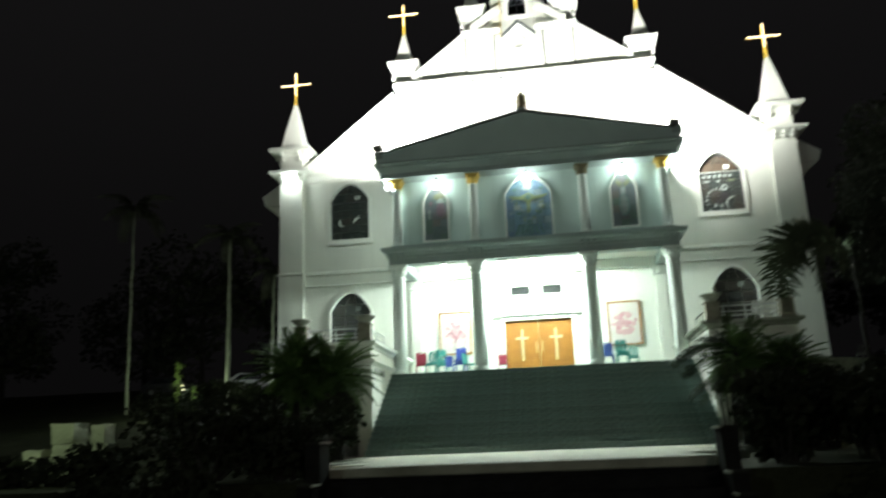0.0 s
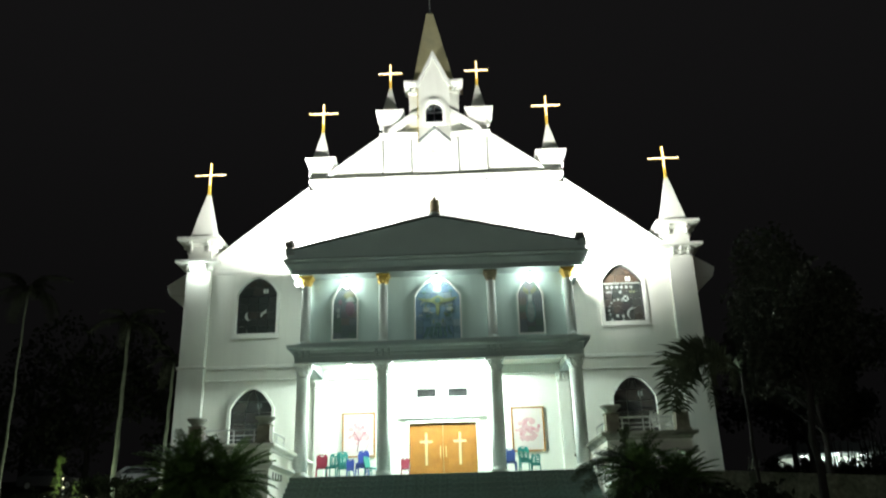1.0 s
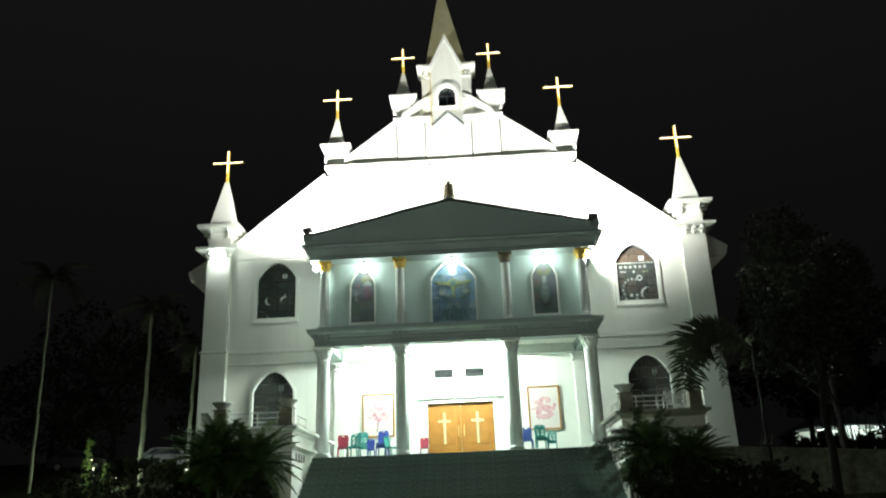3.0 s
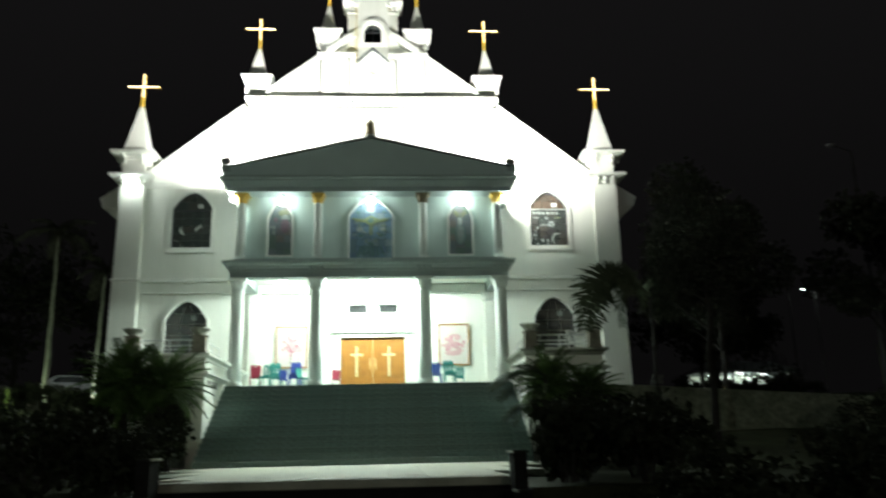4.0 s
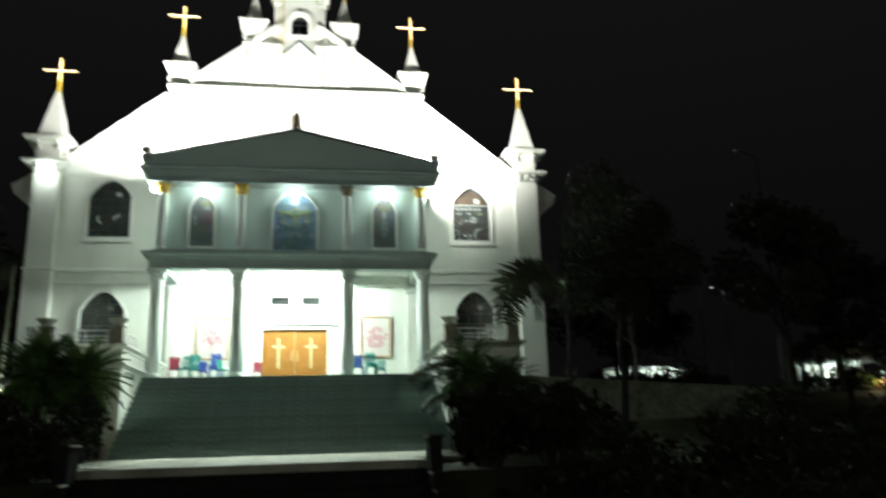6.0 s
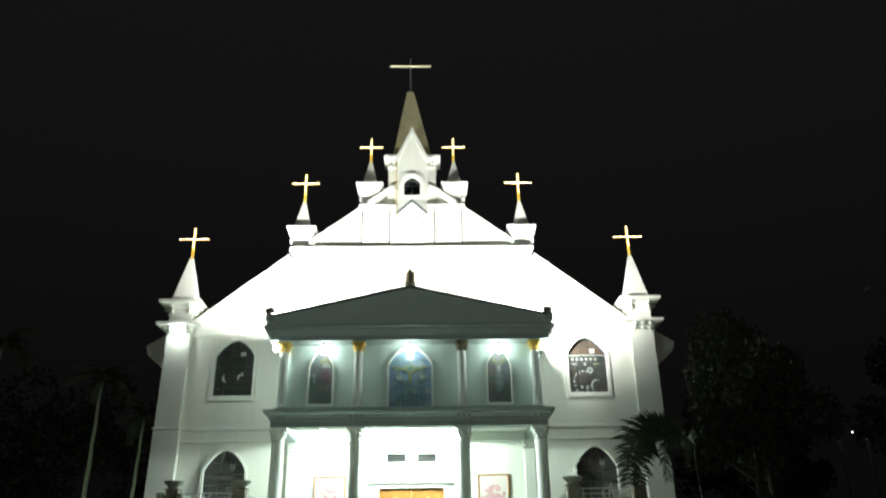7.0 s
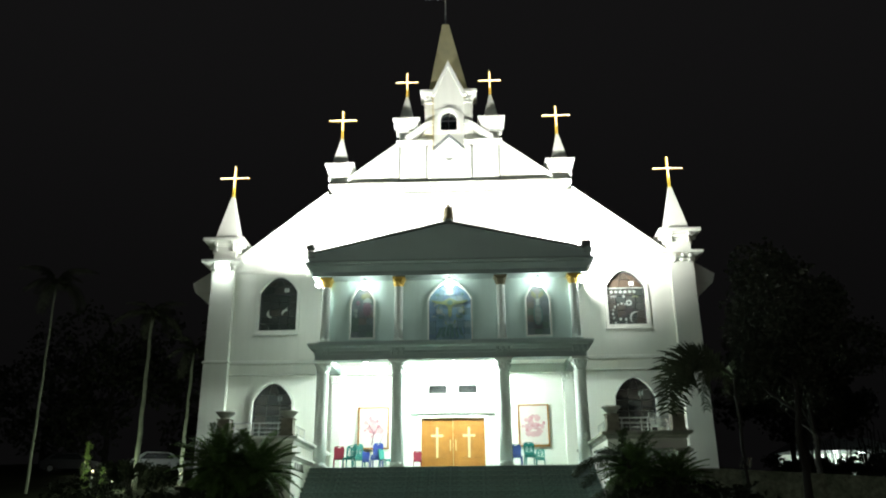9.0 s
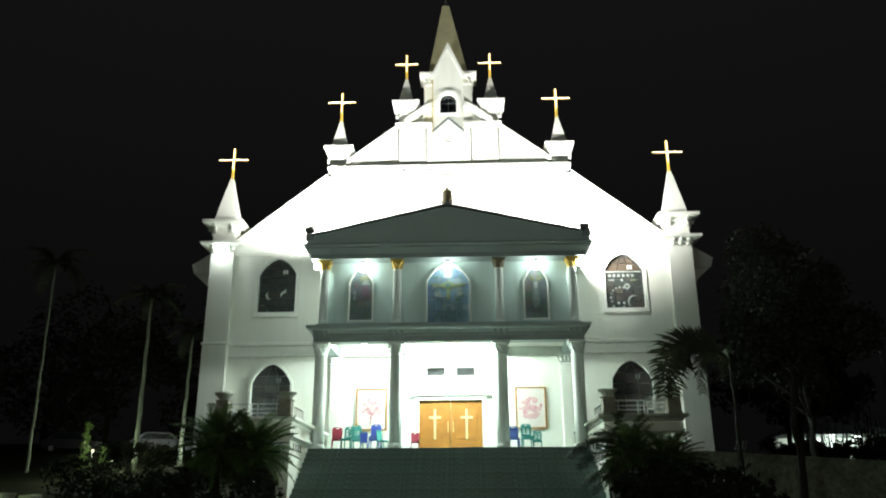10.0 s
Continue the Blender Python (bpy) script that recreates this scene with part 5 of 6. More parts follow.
def palm(name, x, y, z0, ztop, r, meshes, fronds, material, bark_mat, label, category, group, seed, lean=(0, 0), tilt=(-20, 75), scale=(0.85, 1.15), ringed=True):
    rng = random.Random(seed)
    p = thing(name, x, y, z0, label, category, group)
    h = ztop - z0
    bm = bmesh.new()
    n = 16
    trunk_mesh(bm, [(lean[0] * (i / n) ** 1.4 + 0.02 * math.sin(i * 1.7), lean[1] * (i / n) ** 1.4, h * i / n) for i in range(n + 1)],
               [r * (1.25 - 0.55 * (i / n)) * (1.04 if i % 2 and ringed else 1.0) for i in range(n + 1)])
    part("trunk", bm, bark_mat, p, smooth=True)
    for i in range(fronds):
        f = mesh_part("frond", rng.choice(meshes), material, p)
        el = tilt[0] + (tilt[1] - tilt[0]) * ((i + 0.5) / fronds) ** 1.1
        f.matrix_local = pose(lean[0], lean[1], h - 0.02, 0, -el, i * 137.5 + rng.uniform(-15, 15)) @ Matrix.Scale(rng.uniform(*scale), 4)
    return p


cyc = [frond_mesh("cycad_frond", 1.9, 0.2, 0.62, 0.36, 44, 0.034, s) for s in (1, 2, 3)]
areca = [frond_mesh("areca_frond", 2.88, 2.8, 3.6, 0.62, 36, 0.062, s, v, 0.22, w) for s, v, w in ((4, 0.15, 72), (5, 0.1, 40), (6, -0.1, 100))]
low_frond = [frond_mesh("feather_frond", 2.6, 0.9, 1.1, 0.46, 40, 0.036, s, 0.1, 0.2, 40) for s in (14, 15, 16)]
royal = [frond_mesh("royal_frond", 3.2, 0.7, 2.6, 0.75, 46, 0.06, s, 0.1, 0.8) for s in (7, 8)]

CY = "dark green cycad palm in front of the podium"
palm("cycad_palm", -4.95, -9.0, -2.46, -0.30, 0.16, cyc, 110, cycad_leaf, bark, CY, "palm", "cycad palms", 11, tilt=(-50, 70), scale=(0.5, 0.72))
palm("cycad_palm", -5.9, -9.3, -2.46, -0.20, 0.15, cyc, 96, cycad_leaf, bark, CY, "palm", "cycad palms", 12, tilt=(-45, 75), scale=(0.5, 0.80))
palm("cycad_palm", 4.85, -9.1, -2.46, -0.42, 0.16, cyc, 100, cycad_leaf, bark, CY, "palm", "cycad palms", 13, tilt=(-45, 75), scale=(0.42, 0.66))
palm("cycad_palm", 5.80, -9.2, -2.46, -0.66, 0.15, cyc, 90, cycad_leaf, bark, CY, "palm", "cycad palms", 14, tilt=(-45, 75), scale=(0.42, 0.66))
areca_leaf = mat("grey_green_feather_leaf", (0.11, 0.135, 0.085), 0.7, var=0.4, scale=2, fine=12, bump=0.05, specular=0.08, spread=0.4)
# low feather leaves that reach out over the steps
fp = thing("feather_palm", 4.65, -9.4, -2.46, "low feather palm whose leaves reach over the steps", "palm")
bm = bmesh.new()
trunk_mesh(bm, [(0.02 * math.sin(i * 1.9), 0, 0.585 * i) for i in range(5)], [0.07 - 0.006 * i for i in range(5)])
part("trunk", bm, bark, fp)
for az, el, sc, k, z in ((182, -10, 0.66, 0, 2.34), (176, -2, 0.58, 1, 2.30), (190, -18, 0.60, 2, 2.20), (181, -18, 0.54, 1, 1.66), (187, -24, 0.46, 2, 1.56), (172, -14, 0.44, 0, 1.70), (205, 18, 0.40, 0, 2.3), (150, 22, 0.42, 2, 2.3)):
    f = mesh_part("frond", low_frond[k], palm_leaf, fp)
    f.matrix_local = pose(0, 0, z, 0, -el, az) @ Matrix.Scale(sc, 4)
ar = thing("areca_palm", 8.18, -7.6, -2.46, "slender palm with stiff arching feather leaves", "palm")
bm = bmesh.new()
trunk_mesh(bm, [(0.02 * math.sin(i * 1.9), 0, 4.66 * i / 10) for i in range(11)], [0.05 - 0.001 * i for i in range(11)])
part("trunk", bm, bark, ar)
for az, el, sc, k in ((180, 0, 1.22, 0), (172, 3, 1.14, 2), (188, -3, 1.10, 0), (178, 6, 1.0, 1), (205, -14, 0.8, 2), (85, 12, 0.6, 1)):
    f = mesh_part("frond", areca[k], areca_leaf, ar)
    f.matrix_local = pose(0, 0, 4.68, 0, -el, az) @ Matrix.Scale(sc, 4)


def crown_mesh(name, blobs, count, size, seed, ovals=False):
    """Many small leaves gathered in uneven clumps."""
    rng = random.Random(seed)
    vs, fs = [], []
    for _ in range(count):
        c, r = rng.choice(blobs)
        while True:
            v = Vector((rng.uniform(-1, 1), rng.uniform(-1, 1), rng.uniform(-1, 1)))
            if 0.25 < v.length < 1:
                break
        p = Vector(c) + v.normalized() * r * v.length ** 0.4 * rng.uniform(0.75, 1.1)
        d = Vector((rng.gauss(0, 1), rng.gauss(0, 1), rng.gauss(-0.3, 0.7))).normalized()
        s = d.cross(Vector((rng.gauss(0, 1), rng.gauss(0, 1), rng.gauss(0, 1)))).normalized()
        l = size * rng.uniform(0.6, 1.3)
        w = l * (0.34 if not ovals else 0.42)
        up = d.cross(s) * l * 0.12
        k = len(vs)
        if ovals:
            vs += [tuple(p), tuple(p + d * l * 0.25 + s * w * 0.8 + up), tuple(p + d * l * 0.6 + s * w * 0.85 + up), tuple(p + d * l), tuple(p + d * l * 0.6 - s * w * 0.85 + up), tuple(p + d * l * 0.25 - s * w * 0.8 + up)]
            fs += [(k, k + 1, k + 2, k + 3), (k, k + 3, k + 4, k + 5)]
        else:
            vs += [tuple(p), tuple(p + d * l * 0.5 + s * w + up), tuple(p + d * l), tuple(p + d * l * 0.5 - s * w + up)]
            fs.append((k, k + 1, k + 2, k + 3))
    me = bpy.data.meshes.new(name)
    me.from_pydata(vs, [], fs)
    return me


def tree(x, y, z0, h, spread, leaves, size, seed, label, low=0.35, lean=0.0):
    rng = random.Random(seed)
    tr = thing("tree", x, y, z0, label, "tree", "dark garden trees")
    bm = bmesh.new()
    n = 8
    trunk_mesh(bm, [(lean * i / n + 0.06 * math.sin(i * 2.1 + seed), 0.05 * math.cos(i * 1.3 + seed), h * 0.75 * i / n) for i in range(n + 1)], [0.085 * h / 6 * (1.3 - i / n) for i in range(n + 1)])
    blobs = []
    for i in range(11):
        a, zz = i * 2.4 + seed, h * (low + (1 - low) * rng.uniform(0.05, 0.95))
        rr = spread * rng.uniform(0.35, 0.8) * (1.15 - 0.6 * abs(zz / h - 0.6))
        e = Vector((lean * 0.7 + rr * math.cos(a), rr * math.sin(a), zz))
        tube(bm, (lean * 0.5, 0, max(h * 0.25, zz - rr * 0.8)), tuple(e), 0.05 * h / 6, 6, 0.015)
        blobs.append((e, spread * rng.uniform(0.28, 0.46)))
    part("trunk", bm, bark, tr)
    mesh_part("crown", crown_mesh("crown", blobs, leaves, size, seed), tree_leaf, tr)
    return tr


T1, T2 = "dark leafy tree with a slender trunk", "dark leafy tree standing in the night garden"
tree(9.9, -7.2, -2.48, 7.9, 2.1, 9500, 0.15, 21, T1, 0.55, 0.1)
tree(13.2, -0.5, -0.35, 7.0, 2.7, 6400, 0.20, 22, T2, 0.3)
tree(15.0, 5.0, -0.5, 9.5, 3.0, 3800, 0.34, 23, T2, 0.3)
tree(18.8, -2.0, -1.65, 8.2, 2.3, 3200, 0.30, 24, T2, 0.5)
tree(21.0, -8.0, -2.9, 5.4, 2.2, 3000, 0.24, 25, T2, 0.4)
tree(28.5, 8.0, -2.0, 9.0, 3.0, 3400, 0.36, 26, T2, 0.55)
tree(22.0, 24.0, 0.75, 11.0, 4.2, 3000, 0.4, 27, T2, 0.35)
tree(41.0, 18.0, -0.8, 8.5, 3.0, 3000, 0.36, 28, T2, 0.3)
tree(-38.0, 20.0, height(-38.0, 20.0), 11.0, 4.6, 2800, 0.40, 29, T2, 0.2)
tree(-27.0, 30.0, height(-27.0, 30.0), 12.0, 5.0, 3000, 0.42, 30, T2, 0.15)
tree(-20.5, 34.0, height(-20.5, 34.0), 12.0, 5.0, 3000, 0.42, 38, T2, 0.15)
tree(-35.0, 36.0, height(-35.0, 36.0), 13.0, 5.4, 3000, 0.45, 39, T2, 0.12)
tree(-14.0, 24.0, 1.7, 10.0, 4.0, 3000, 0.38, 31, T2, 0.35)
tree(-44.0, 30.0, height(-44.0, 30.0), 12.0, 5.0, 2800, 0.42, 32, T2, 0.2)

RP = "tall palm with a pale smooth trunk"
royal_leaf = mat("royal_palm_leaf", (0.075, 0.08, 0.06), 0.8, var=0.4, scale=2, fine=12, bump=0.0, specular=0.1)
palm("royal_palm", -21.55, 10.0, height(-21.55, 10.0), 11.0, 0.060, royal, 9, royal_leaf, palm_bark, RP, "palm", "tall palms", 41, lean=(-0.16, 0.0), tilt=(-10, 70), scale=(0.55, 0.8))
palm("royal_palm", -16.95, 12.0, height(-16.95, 12.0), 9.6, 0.105, royal, 9, royal_leaf, palm_bark, RP, "palm", "tall palms", 42, lean=(-0.08, 0.0), tilt=(-10, 70), scale=(0.55, 0.8))
palm("royal_palm", -16.0, 16.0, height(-16.0, 16.0), 8.4, 0.10, royal, 9, royal_leaf, palm_bark, RP, "palm", "tall palms", 43, lean=(0.1, 0.0), tilt=(-10, 70), scale=(0.55, 0.8))


def shrub(x, y, z, r, h, leaves, size, seed, label, material=None, ovals=False):
    rng = random.Random(seed)
    sh = thing("shrub", x, y, z, label, "shrub", "garden shrubs")
    blobs, bm = [], bmesh.new()
    for i in range(9):
        a, d = i * 2.4, r * rng.uniform(0.15, 0.75)
        e = Vector((d * math.cos(a), d * math.sin(a), h * rng.uniform(0.3, 0.82)))
        tube(bm, (0.1 * math.cos(a), 0.1 * math.sin(a), -0.05), tuple(e), 0.025, 5, 0.008)
        blobs.append((e, r * rng.uniform(0.25, 0.42)))
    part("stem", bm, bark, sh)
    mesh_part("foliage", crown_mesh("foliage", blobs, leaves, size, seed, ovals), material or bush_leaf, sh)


S1 = "dark leafy garden shrub"
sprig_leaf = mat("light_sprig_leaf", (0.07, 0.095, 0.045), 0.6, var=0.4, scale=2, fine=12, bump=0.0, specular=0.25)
shrub(4.45, -9.1, -2.46, 0.42, 3.7, 480, 0.12, 51, "leafy upright shrub beside the steps", sprig_leaf)
broad_leaf = mat("broad_leaf", (0.115, 0.108, 0.07), 0.8, var=0.5, scale=3, fine=14, bump=0.0, specular=0.2)
shrub(6.75, -23.8, -2.85, 1.0, 0.75, 1900, 0.15, 52, "broad-leaved shrub dimly lit beside the path", broad_leaf, True)
shrub(7.9, -23.6, -2.85, 1.3, 1.15, 2800, 0.16, 53, "broad-leaved shrub dimly lit beside the path", broad_leaf, True)
for i, (x, y, r, h) in enumerate(((4.6, -13.5, 1.2, 1.6), (5.6, -14.2, 1.0, 1.4), (4.6, -17.5, 1.1, 1.3), (4.9, -19.6, 1.1, 1.0), (6.8, -19.0, 1.4, 1.2), (9.0, -18.5, 1.6, 1.2), (15.5, -6.0, 1.6, 1.4), (17.5, -10.0, 2.0, 1.8), (13.2, -19.5, 2.0, 1.6), (19.0, 8.0, 2.2, 2.0),
                                  (3.95, -14.6, 0.8, 1.5), (3.75, -16.7, 0.7, 1.3), (4.9, -16.0, 1.0, 1.5), (-4.4, -12.5, 1.1, 1.3), (-5.6, -13.2, 1.2, 1.4), (-4.6, -17.0, 1.2, 1.2), (-7.2, -10.8, 1.0, 1.3), (-5.0, -18.6, 0.9, 0.8), (-10.5, -6.5, 1.8, 1.8), (-12.5, -2.0, 1.8, 1.6), (-9.2, -4.5, 1.4, 1.8), (-3.3, -17.3, 0.7, 0.7), (-3.7, -15.9, 0.7, 1.0), (-4.2, -18.9, 0.8, 0.8), (-7.0, -16.3, 0.9, 0.45), (-8.4, -16.5, 0.8, 0.35), (-6.4, -9.9, 0.8, 2.1), (-7.4, -9.3, 1.0, 1.7), (3.5, -17.0, 0.6, 1.0), (5.2, -10.8, 0.8, 1.2), (5.2, -22.6, 1.0, 0.4), (4.9, -21.0, 1.0, 0.45), (6.2, -21.6, 1.2, 0.5), (5.5, -24.0, 0.8, 0.3), (7.6, -21.4, 1.2, 0.6), (3.3, -20.2, 0.35, 0.4), (4.4, -22.8, 0.5, 0.35), (4.45, -24.0, 0.45, 0.3), (4.5, -25.2, 0.5, 0.3))):
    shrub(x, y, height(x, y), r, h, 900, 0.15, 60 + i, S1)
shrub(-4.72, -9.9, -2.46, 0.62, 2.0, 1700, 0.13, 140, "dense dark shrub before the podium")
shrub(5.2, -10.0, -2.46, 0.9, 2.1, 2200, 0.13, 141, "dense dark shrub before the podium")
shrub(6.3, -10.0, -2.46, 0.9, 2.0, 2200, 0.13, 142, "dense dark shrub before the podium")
shrub(-16.2, 9.6, height(-16.2, 9.6), 0.8, 1.7, 900, 0.13, 143, S1)
shrub(-17.3, 9.8, height(-17.3, 9.8), 0.8, 1.5, 900, 0.13, 144, S1)
# leaf colour brightened for plants that stand in lamp light
lit_leaf = mat("lit_yellow_green_leaf", (0.11, 0.16, 0.045), 0.65, var=0.45, scale=2, fine=12, bump=0.0, specular=0.2)


def climber(x, y, r, h, leaves, seed, label):
    """A slim upright shrub with loose trailing sides."""
    rng = random.Random(seed)
    z = height(x, y)
    cl = thing("shrub", x, y, z, label, "shrub", "garden shrubs")
    bm = bmesh.new()
    tube(bm, (0, 0, -0.05), (0.05, 0, h * 0.9), 0.03, 6, 0.01)
    part("stem", bm, bark, cl)
    blobs = []
    for i in range(26):
        zz = h * (i + 0.5) / 26
        k = r * (0.55 + 0.45 * math.sin(i * 1.3 + seed)) * (1.15 - 0.6 * zz / h)
        a = i * 2.4
        blobs.append((Vector((0.6 * k * math.cos(a), 0.6 * k * math.sin(a), zz)), k * rng.uniform(0.45, 0.8)))
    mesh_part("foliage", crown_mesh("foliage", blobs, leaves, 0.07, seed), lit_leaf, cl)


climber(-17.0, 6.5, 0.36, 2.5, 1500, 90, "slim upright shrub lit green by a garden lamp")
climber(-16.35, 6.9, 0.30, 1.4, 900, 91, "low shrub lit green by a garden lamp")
for i, (x, y, r, h) in enumerate(((-19.0, 16.5, 1.1, 1.3), (-17.6, 17.0, 1.0, 1.2), (-20.6, 17.5, 1.1, 1.2), (-14.2, 8.0, 1.2, 1.4))):
    shrub(x, y, height(x, y), r, h, 800, 0.15, 130 + i, "dark hedge shrub before a parked car")

# rough stone blocks that step up the bank
rngs = random.Random(9)
for x, y, top, w in ((-8.78, -14.0, -1.38, 0.50), (-8.22, -13.8, -1.42, 0.32), (-9.28, -14.2, -1.88, 0.42), (-9.62, -14.3, -2.10, 0.36)):
    zb = -2.50
    n = max(1, round((top - zb) / 0.42))
    for k in range(n):
        za, zc = zb + (top - zb) * k / n, zb + (top - zb) * (k + 1) / n
        bm = bmesh.new()
        bmesh.ops.create_cube(bm, size=1)
        bmesh.ops.subdivide_edges(bm, edges=list(bm.edges), cuts=3, use_grid_fill=True)
        for v in bm.verts:
            q = v.co * (1 - 0.16 * (v.co.length - 0.5))
            q += q * 0.22 * noise.noise(q * 2.6 + Vector((x * 3, y, k)))
            v.co = Vector((q.x * w, q.y * w, q.z * (zc - za) * 1.05))
        ob = part("garden_stone", bm, rock_mat)
        ob.matrix_world = pose(x + rngs.uniform(-0.02, 0.02), y, (za + zc) / 2, 0, 0, rngs.uniform(-20, 20))
        tagged(ob, "pale rough stone block stacked on the dark bank", "stone", "garden stones")


# ---------------------------------------------------------------- distance
pole_paint = mat("dark_pole_paint", (0.05, 0.05, 0.05), 0.6, 0.2, var=0.2)


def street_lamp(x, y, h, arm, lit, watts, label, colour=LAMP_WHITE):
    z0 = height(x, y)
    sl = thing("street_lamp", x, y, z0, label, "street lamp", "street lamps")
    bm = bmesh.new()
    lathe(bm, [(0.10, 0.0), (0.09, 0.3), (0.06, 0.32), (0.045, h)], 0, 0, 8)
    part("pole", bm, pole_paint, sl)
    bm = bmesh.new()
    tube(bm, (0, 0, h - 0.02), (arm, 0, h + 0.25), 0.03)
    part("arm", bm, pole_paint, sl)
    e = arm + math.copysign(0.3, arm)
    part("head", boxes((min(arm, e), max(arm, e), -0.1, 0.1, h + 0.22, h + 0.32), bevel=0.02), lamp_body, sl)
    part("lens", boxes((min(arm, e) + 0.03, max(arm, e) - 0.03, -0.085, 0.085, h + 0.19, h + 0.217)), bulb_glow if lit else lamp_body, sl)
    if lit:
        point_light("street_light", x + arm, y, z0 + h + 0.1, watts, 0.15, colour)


street_lamp(36.95, 35.0, 9.25, -0.85, True, 60, "lit street lamp on a thin pole")
street_lamp(34.6, 35.0, 11.7, -1.5, False, 0, "unlit street lamp on a bent arm")
street_lamp(19.75, 0.0, 11.2, -0.7, False, 0, "unlit street lamp on a tall thin pole")
# the next three poles stand in for small lights seen among the trees
street_lamp(62.0, 40.0, 5.0, -0.8, True, 60, "lit street lamp on a thin pole")
street_lamp(56.0, 40.0, 6.4, -0.6, True, 40, "lit street lamp on a thin pole")
street_lamp(72.0, 45.0, 5.4, -0.6, True, 40, "lit street lamp on a thin pole")


def pavilion(x, y, w, d, h, label, watts):
    z0 = height(x, y)
    pv = thing("pavilion", x, y, z0, label, "pavilion", "lit pavilions")
    part("plinth", boxes((-w / 2, w / 2, -d / 2, d / 2, -0.6, 0.15)), kerb_mat, pv)
    part("back_wall", boxes((-w / 2, w / 2, d / 2 - 0.15, d / 2, 0.15, h)), white_wall, pv)
    for i in range(4):
        cx = -w / 2 + 0.15 + (w - 0.3) * i / 3
        part("post", boxes((cx - 0.08, cx + 0.08, -d / 2 + 0.1, -d / 2 + 0.26, 0.15, h)), white_trim, pv)
    bm = bmesh.new()
    loft(bm, -w / 2, w / 2, -d / 2, d / 2, [(0.5, h + 0.001), (0.5, h + 0.12), (-min(w, d) * 0.35, h + 1.1)])
    part("roof", bm, roof_dark, pv)
    for q in (-0.3, 0.3):
        part("tube_light", boxes((q * w - 0.3, q * w + 0.3, -0.03, 0.03, h - 0.07, h - 0.01), bevel=0.01), bulb_glow, pv)
    point_light("pavilion_light", x, y - 0.2, z0 + h - 0.35, watts, 0.3)


pavilion(31.6, 40.0, 8.2, 3.5, 2.1, "small white pavilion lit from inside", 430)
pavilion(51.0, 40.0, 7.0, 3.5, 2.4, "small white pavilion lit from inside", 700)
orange_leaf = mat("orange_croton_leaf", (0.30, 0.15, 0.03), 0.65, var=0.45, scale=2, fine=12, bump=0.0, specular=0.2)
shrub(49.6, 35.0, height(49.6, 35.0), 1.2, 1.7, 600, 0.26, 121, "yellow-green shrub lit by a garden lamp", lit_leaf)
shrub(51.2, 35.0, height(51.2, 35.0), 0.9, 1.2, 400, 0.26, 122, "orange shrub lit by a garden lamp", orange_leaf)
tree(46.4, 33.5, height(46.4, 33.5), 6.0, 1.5, 900, 0.30, 33, T1, 0.55)
tree(48.6, 34.0, height(48.6, 34.0), 5.2, 1.3, 800, 0.30, 34, T1, 0.55)
tree(44.2, 34.5, height(44.2, 34.5), 5.0, 1.4, 900, 0.30, 35, T1, 0.5)
tree(52.8, 33.0, height(52.8, 33.0), 5.5, 1.6, 900, 0.30, 36, T1, 0.5)
tree(31.0, 33.0, height(31.0, 33.0), 7.0, 1.6, 900, 0.30, 37, T1, 0.75)
rngb = random.Random(17)
for bx, by in ((45.6, 35.4), (47.8, 35.6), (43.2, 36.0)):
    bb = thing("bamboo", bx, by, height(bx, by), "clump of slender bamboo stems before a pavilion", "bamboo", "bamboo clumps")
    for _ in range(8):
        a, r0 = rngb.uniform(0, 6.28), rngb.uniform(0.1, 0.7)
        bm = bmesh.new()
        tube(bm, (r0 * math.cos(a), r0 * math.sin(a), -0.05), (1.7 * r0 * math.cos(a), 1.7 * r0 * math.sin(a), rngb.uniform(3.5, 5.5)), 0.055, 6, 0.03)
        part("stem", bm, lit_leaf, bb)
for bx, by in ((28.2, 36.6), (30.2, 36.2), (32.6, 36.4), (34.3, 36.0), (46.3, 35.4), (48.1, 35.6), (49.3, 36.4), (43.6, 35.2)):
    bb = thing("bamboo", bx, by, height(bx, by), "clump of dark slender stems before a pavilion", "bamboo", "bamboo clumps")
    for _ in range(13):
        a, r0 = rngb.uniform(0, 6.28), rngb.uniform(0.1, 0.8)
        bm = bmesh.new()
        tube(bm, (r0 * math.cos(a), r0 * math.sin(a), -0.05), (1.9 * r0 * math.cos(a), 1.9 * r0 * math.sin(a), rngb.uniform(2.2, 4.4)), 0.06, 6, 0.03)
        part("stem", bm, bark, bb)
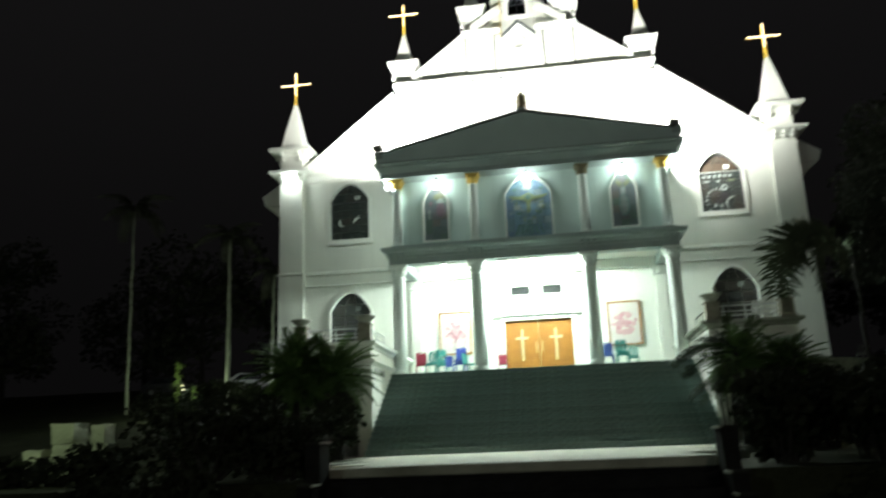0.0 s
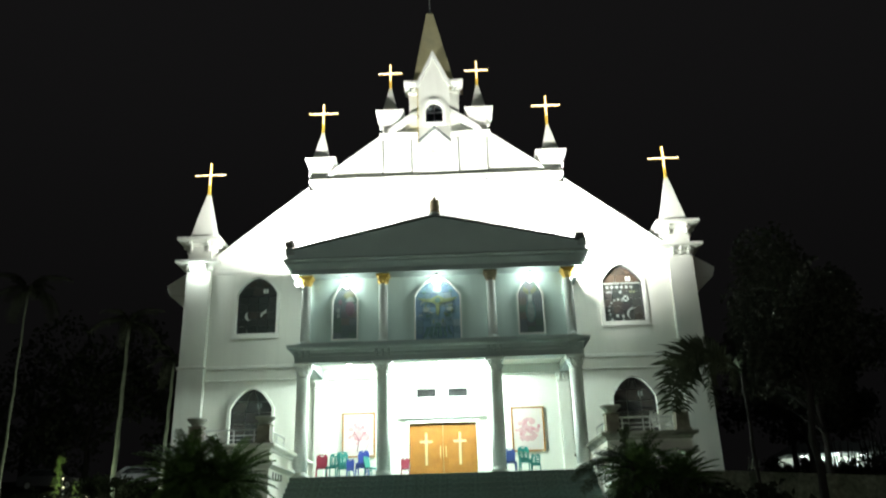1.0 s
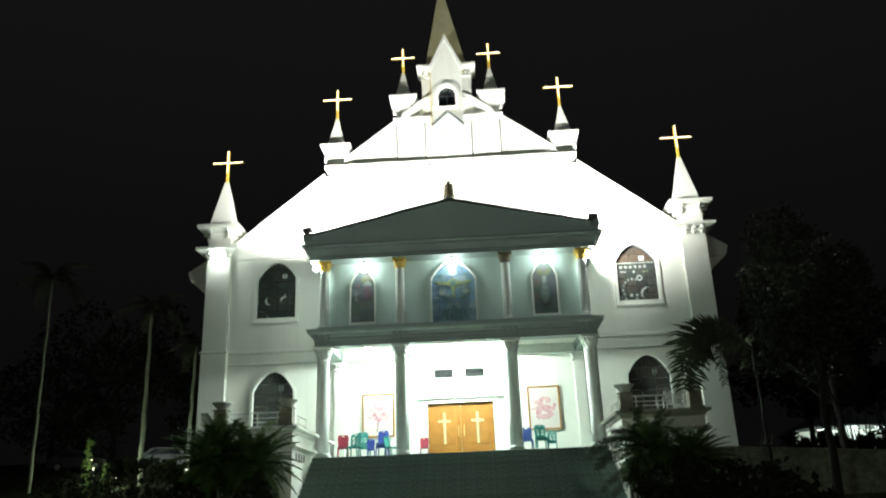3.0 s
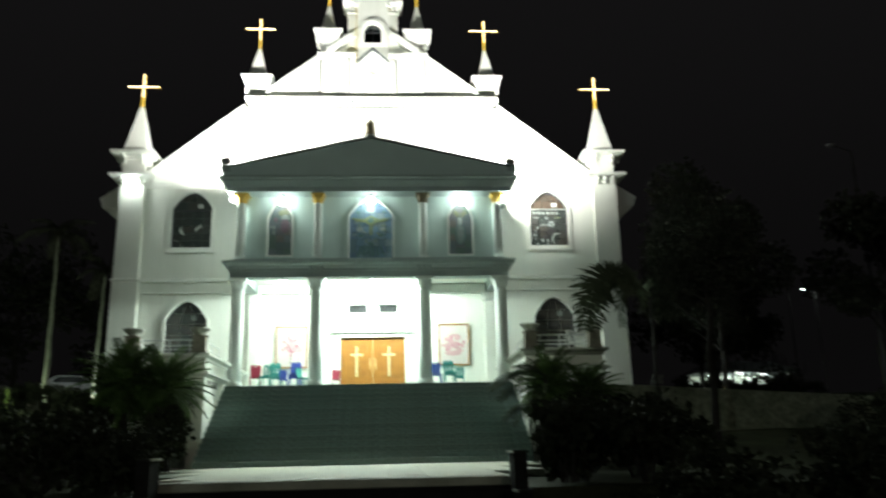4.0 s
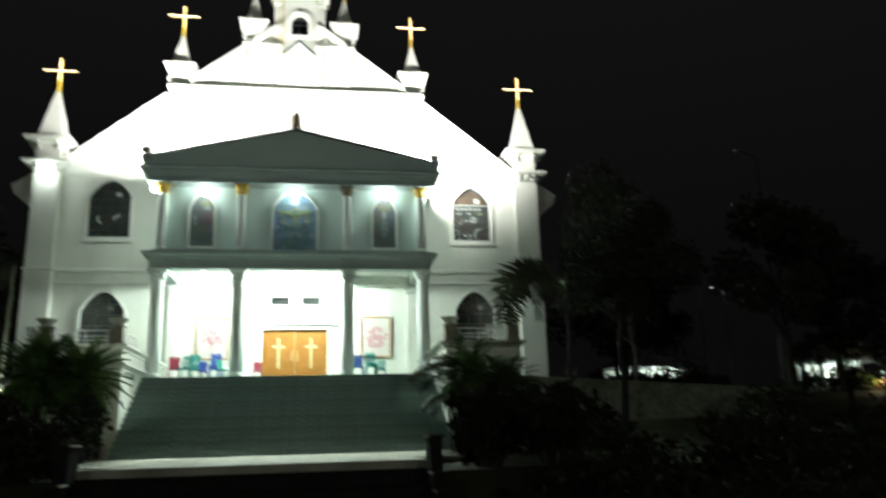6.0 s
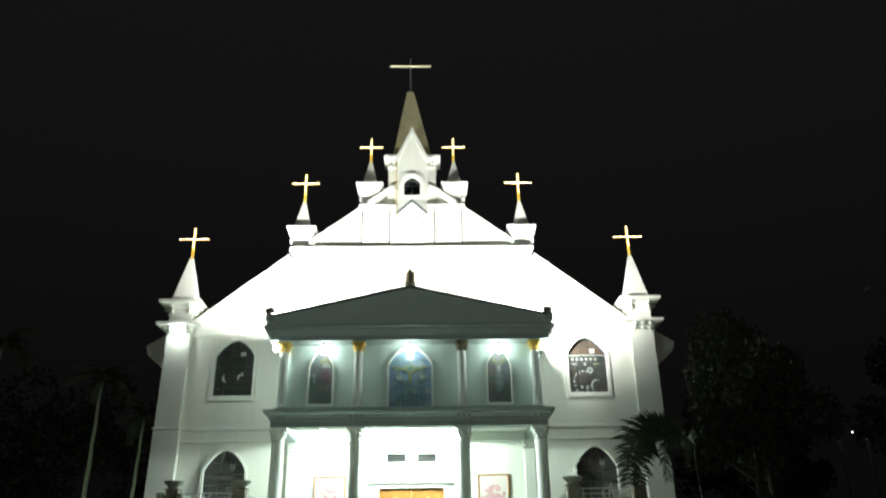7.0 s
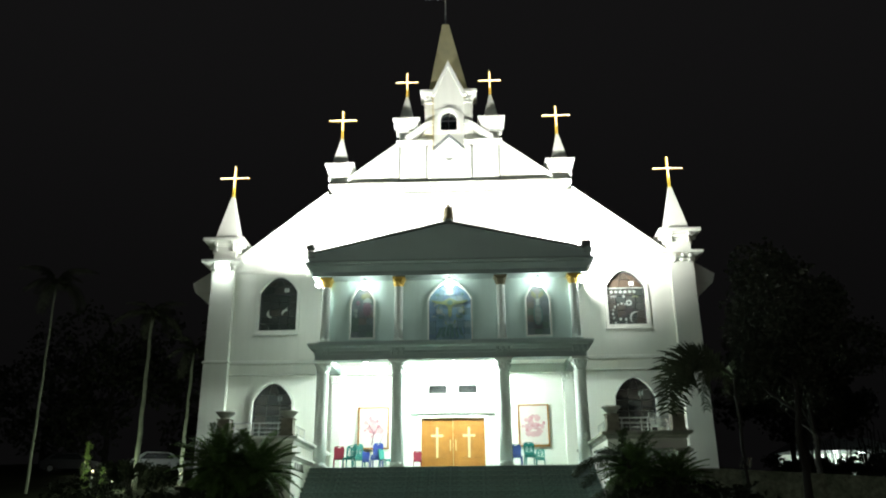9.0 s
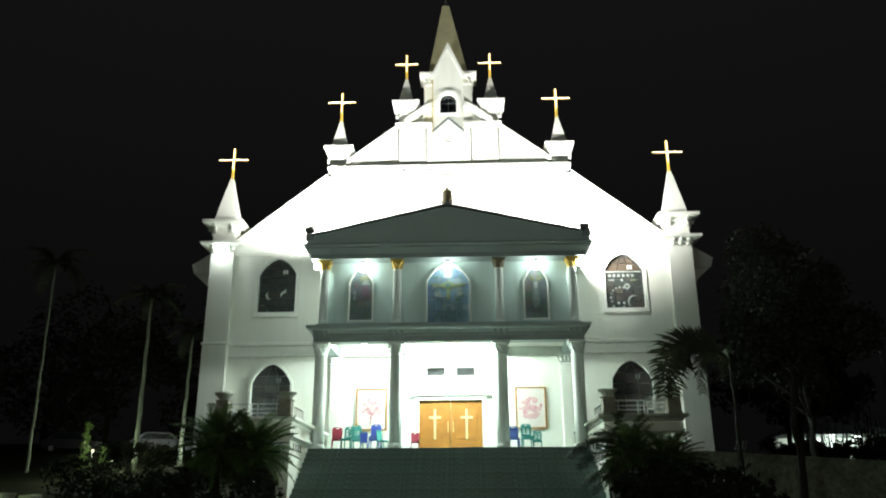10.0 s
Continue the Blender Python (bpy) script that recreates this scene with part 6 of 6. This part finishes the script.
# plants in front of the pavilions
for i, (x, y, r, h) in enumerate(((30.5, 36.2, 0.9, 1.6), (34.0, 35.0, 0.9, 1.9), (36.5, 36.0, 1.1, 2.0), (35.2, 37.2, 0.9, 1.5), (31.6, 35.4, 0.5, 1.6), (46.5, 35.0, 1.2, 2.2), (28.0, 35.5, 0.9, 2.2), (49.8, 36.0, 1.0, 2.0), (29.0, 36.0, 0.8, 1.2), (32.5, 36.5, 0.7, 1.3), (48.0, 36.0, 1.3, 2.4), (51.5, 36.5, 1.2, 2.0), (54.0, 36.0, 1.4, 2.2), (26.5, 37.0, 1.2, 1.7), (27.3, 35.4, 0.7, 2.5), (28.6, 34.6, 0.6, 1.6), (30.0, 35.0, 0.7, 2.4), (33.2, 34.6, 0.7, 2.7), (49.0, 34.8, 0.7, 2.6), (47.2, 34.4, 0.5, 2.8), (25.2, 36.2, 1.0, 2.3), (26.0, 35.4, 0.8, 1.7), (45.4, 36.2, 0.9, 1.7), (44.4, 35.6, 0.8, 2.0), (26.9, 36.6, 0.5, 2.4), (27.9, 37.0, 0.4, 1.5), (29.4, 36.8, 0.45, 2.3), (30.8, 37.0, 0.4, 1.2), (31.3, 36.5, 0.35, 2.5), (32.2, 37.0, 0.45, 1.6), (33.0, 36.4, 0.4, 2.2), (34.4, 37.2, 0.5, 1.3))):
    shrub(x, y, height(x, y), r, h, 500, 0.22, 100 + i, "shrub in front of a lit pavilion")


def car(x, y, rz, material, label):
    c = thing("car", x, y, height(x, y) + 0.02, label, "car", "parked cars", rz=rz)
    bm = bmesh.new()
    slab(bm, [[(-2.05, 0.28), (2.05, 0.28), (2.1, 0.55), (1.95, 0.78), (1.1, 0.90), (0.55, 1.38), (-1.1, 1.42), (-1.85, 0.95), (-2.1, 0.85)]], -0.82, 0.82)
    bmesh.ops.bevel(bm, geom=list(bm.edges), offset=0.05, segments=2, affect="EDGES")
    part("body", bm, material, c, smooth=False)
    for sy in (-1, 1):
        bm = bmesh.new()
        slab(bm, [[(-1.45, 0.95), (0.85, 0.93), (0.48, 1.30), (-1.0, 1.33)]], sy * 0.825, sy * 0.832)
        part("side_window", bm, dark_glass, c)
    bm = bmesh.new()
    vs = [bm.verts.new(p) for p in ((1.14, -0.66, 0.93), (1.14, 0.66, 0.93), (0.63, 0.60, 1.36), (0.63, -0.60, 1.36))]
    bm.faces.new(vs)
    bmesh.ops.solidify(bm, geom=list(bm.faces), thickness=0.01)
    part("windscreen", bm, dark_glass, c)
    for wx in (-1.3, 1.3):
        for sy in (-1, 1):
            bm = bmesh.new()
            tube(bm, (wx, sy * 0.66, 0.31), (wx, sy * 0.85, 0.31), 0.31, 18)
            wh = part("tyre", bm, tyre_mat, c)
            bm = bmesh.new()
            tube(bm, (wx, sy * 0.851, 0.31), (wx, sy * 0.865, 0.31), 0.19, 14)
            part("rim", bm, steel, wh)
    for sy in (-0.6, 0.6):
        part("headlight", boxes((2.03, 2.10, sy - 0.16, sy + 0.16, 0.60, 0.72), bevel=0.02), glass_pale, c)


car(-20.9, 26.0, 12, car_paint, "silver car parked on the slope")
car(-28.0, 27.5, 8, car_dark, "dark car parked on the slope")



def garden_lamp(x, y, h, watts, label, colour=(0.92, 1.0, 0.72)):
    z0 = height(x, y)
    gl = thing("garden_lamp", x, y, z0, label, "lamp", "garden lamps")
    bm = bmesh.new()
    tube(bm, (0, 0, -0.05), (0, 0, h - 0.06), 0.035)
    part("post", bm, lamp_body, gl)
    bm = bmesh.new()
    globe(bm, 0, 0, h, 0.05)
    gb = part("globe", bm, garden_glow, gl, smooth=True)
    gb.visible_shadow = False
    point_light("garden_light", x, y, z0 + h, watts, 0.09, colour)


garden_glow = glow("garden_globe_glow", (1.0, 0.92, 0.6), 3)
garden_lamp(-15.95, 5.0, 1.3, 170, "small lit garden lamp beside a shrub", (0.84, 1.0, 0.70))
# unseen lamp added left of the stones to brighten their faces
garden_lamp(-10.0, -17.0, 1.9, 95, "unseen garden lamp added to light the stone blocks", (0.78, 1.0, 0.58))
# lamps added low among the shrubs to light palm trunks and the car
garden_lamp(-15.5, 14.6, 0.6, 110, "small garden lamp added to light a palm trunk", (0.84, 1.0, 0.74))
garden_lamp(-17.7, 10.9, 0.5, 110, "small garden lamp added to light a palm trunk", (0.80, 1.0, 0.62))
garden_lamp(-22.2, 20.2, 0.5, 30, "small garden lamp added to light a parked car")
garden_lamp(-26.0, 25.0, 0.9, 12, "small lit garden lamp beside the car park")
garden_lamp(-27.2, 27.0, 0.6, 10, "small lit garden lamp beside the car park")
garden_lamp(50.3, 33.6, 0.9, 200, "small lit garden lamp before a pavilion", (1.0, 0.85, 0.5))
# unseen lamps and a free spot, added behind the camera to fill the front
street_lamp(15.0, -60.0, 8.0, -1.0, True, 3000, "unseen street lamp added behind the path as fill", (1.0, 0.92, 0.76))
street_lamp(-19.0, -60.0, 9.5, 1.0, True, 2700, "unseen tall lamp added as fill for garden and church", LAMP_WHITE)
spot_light("front_fill_spot", (-12.6, -34.0, 4.0), (0.5, -2.0, 12.0), 1800, 36, LAMP_WHITE, 0.2, 0.7)
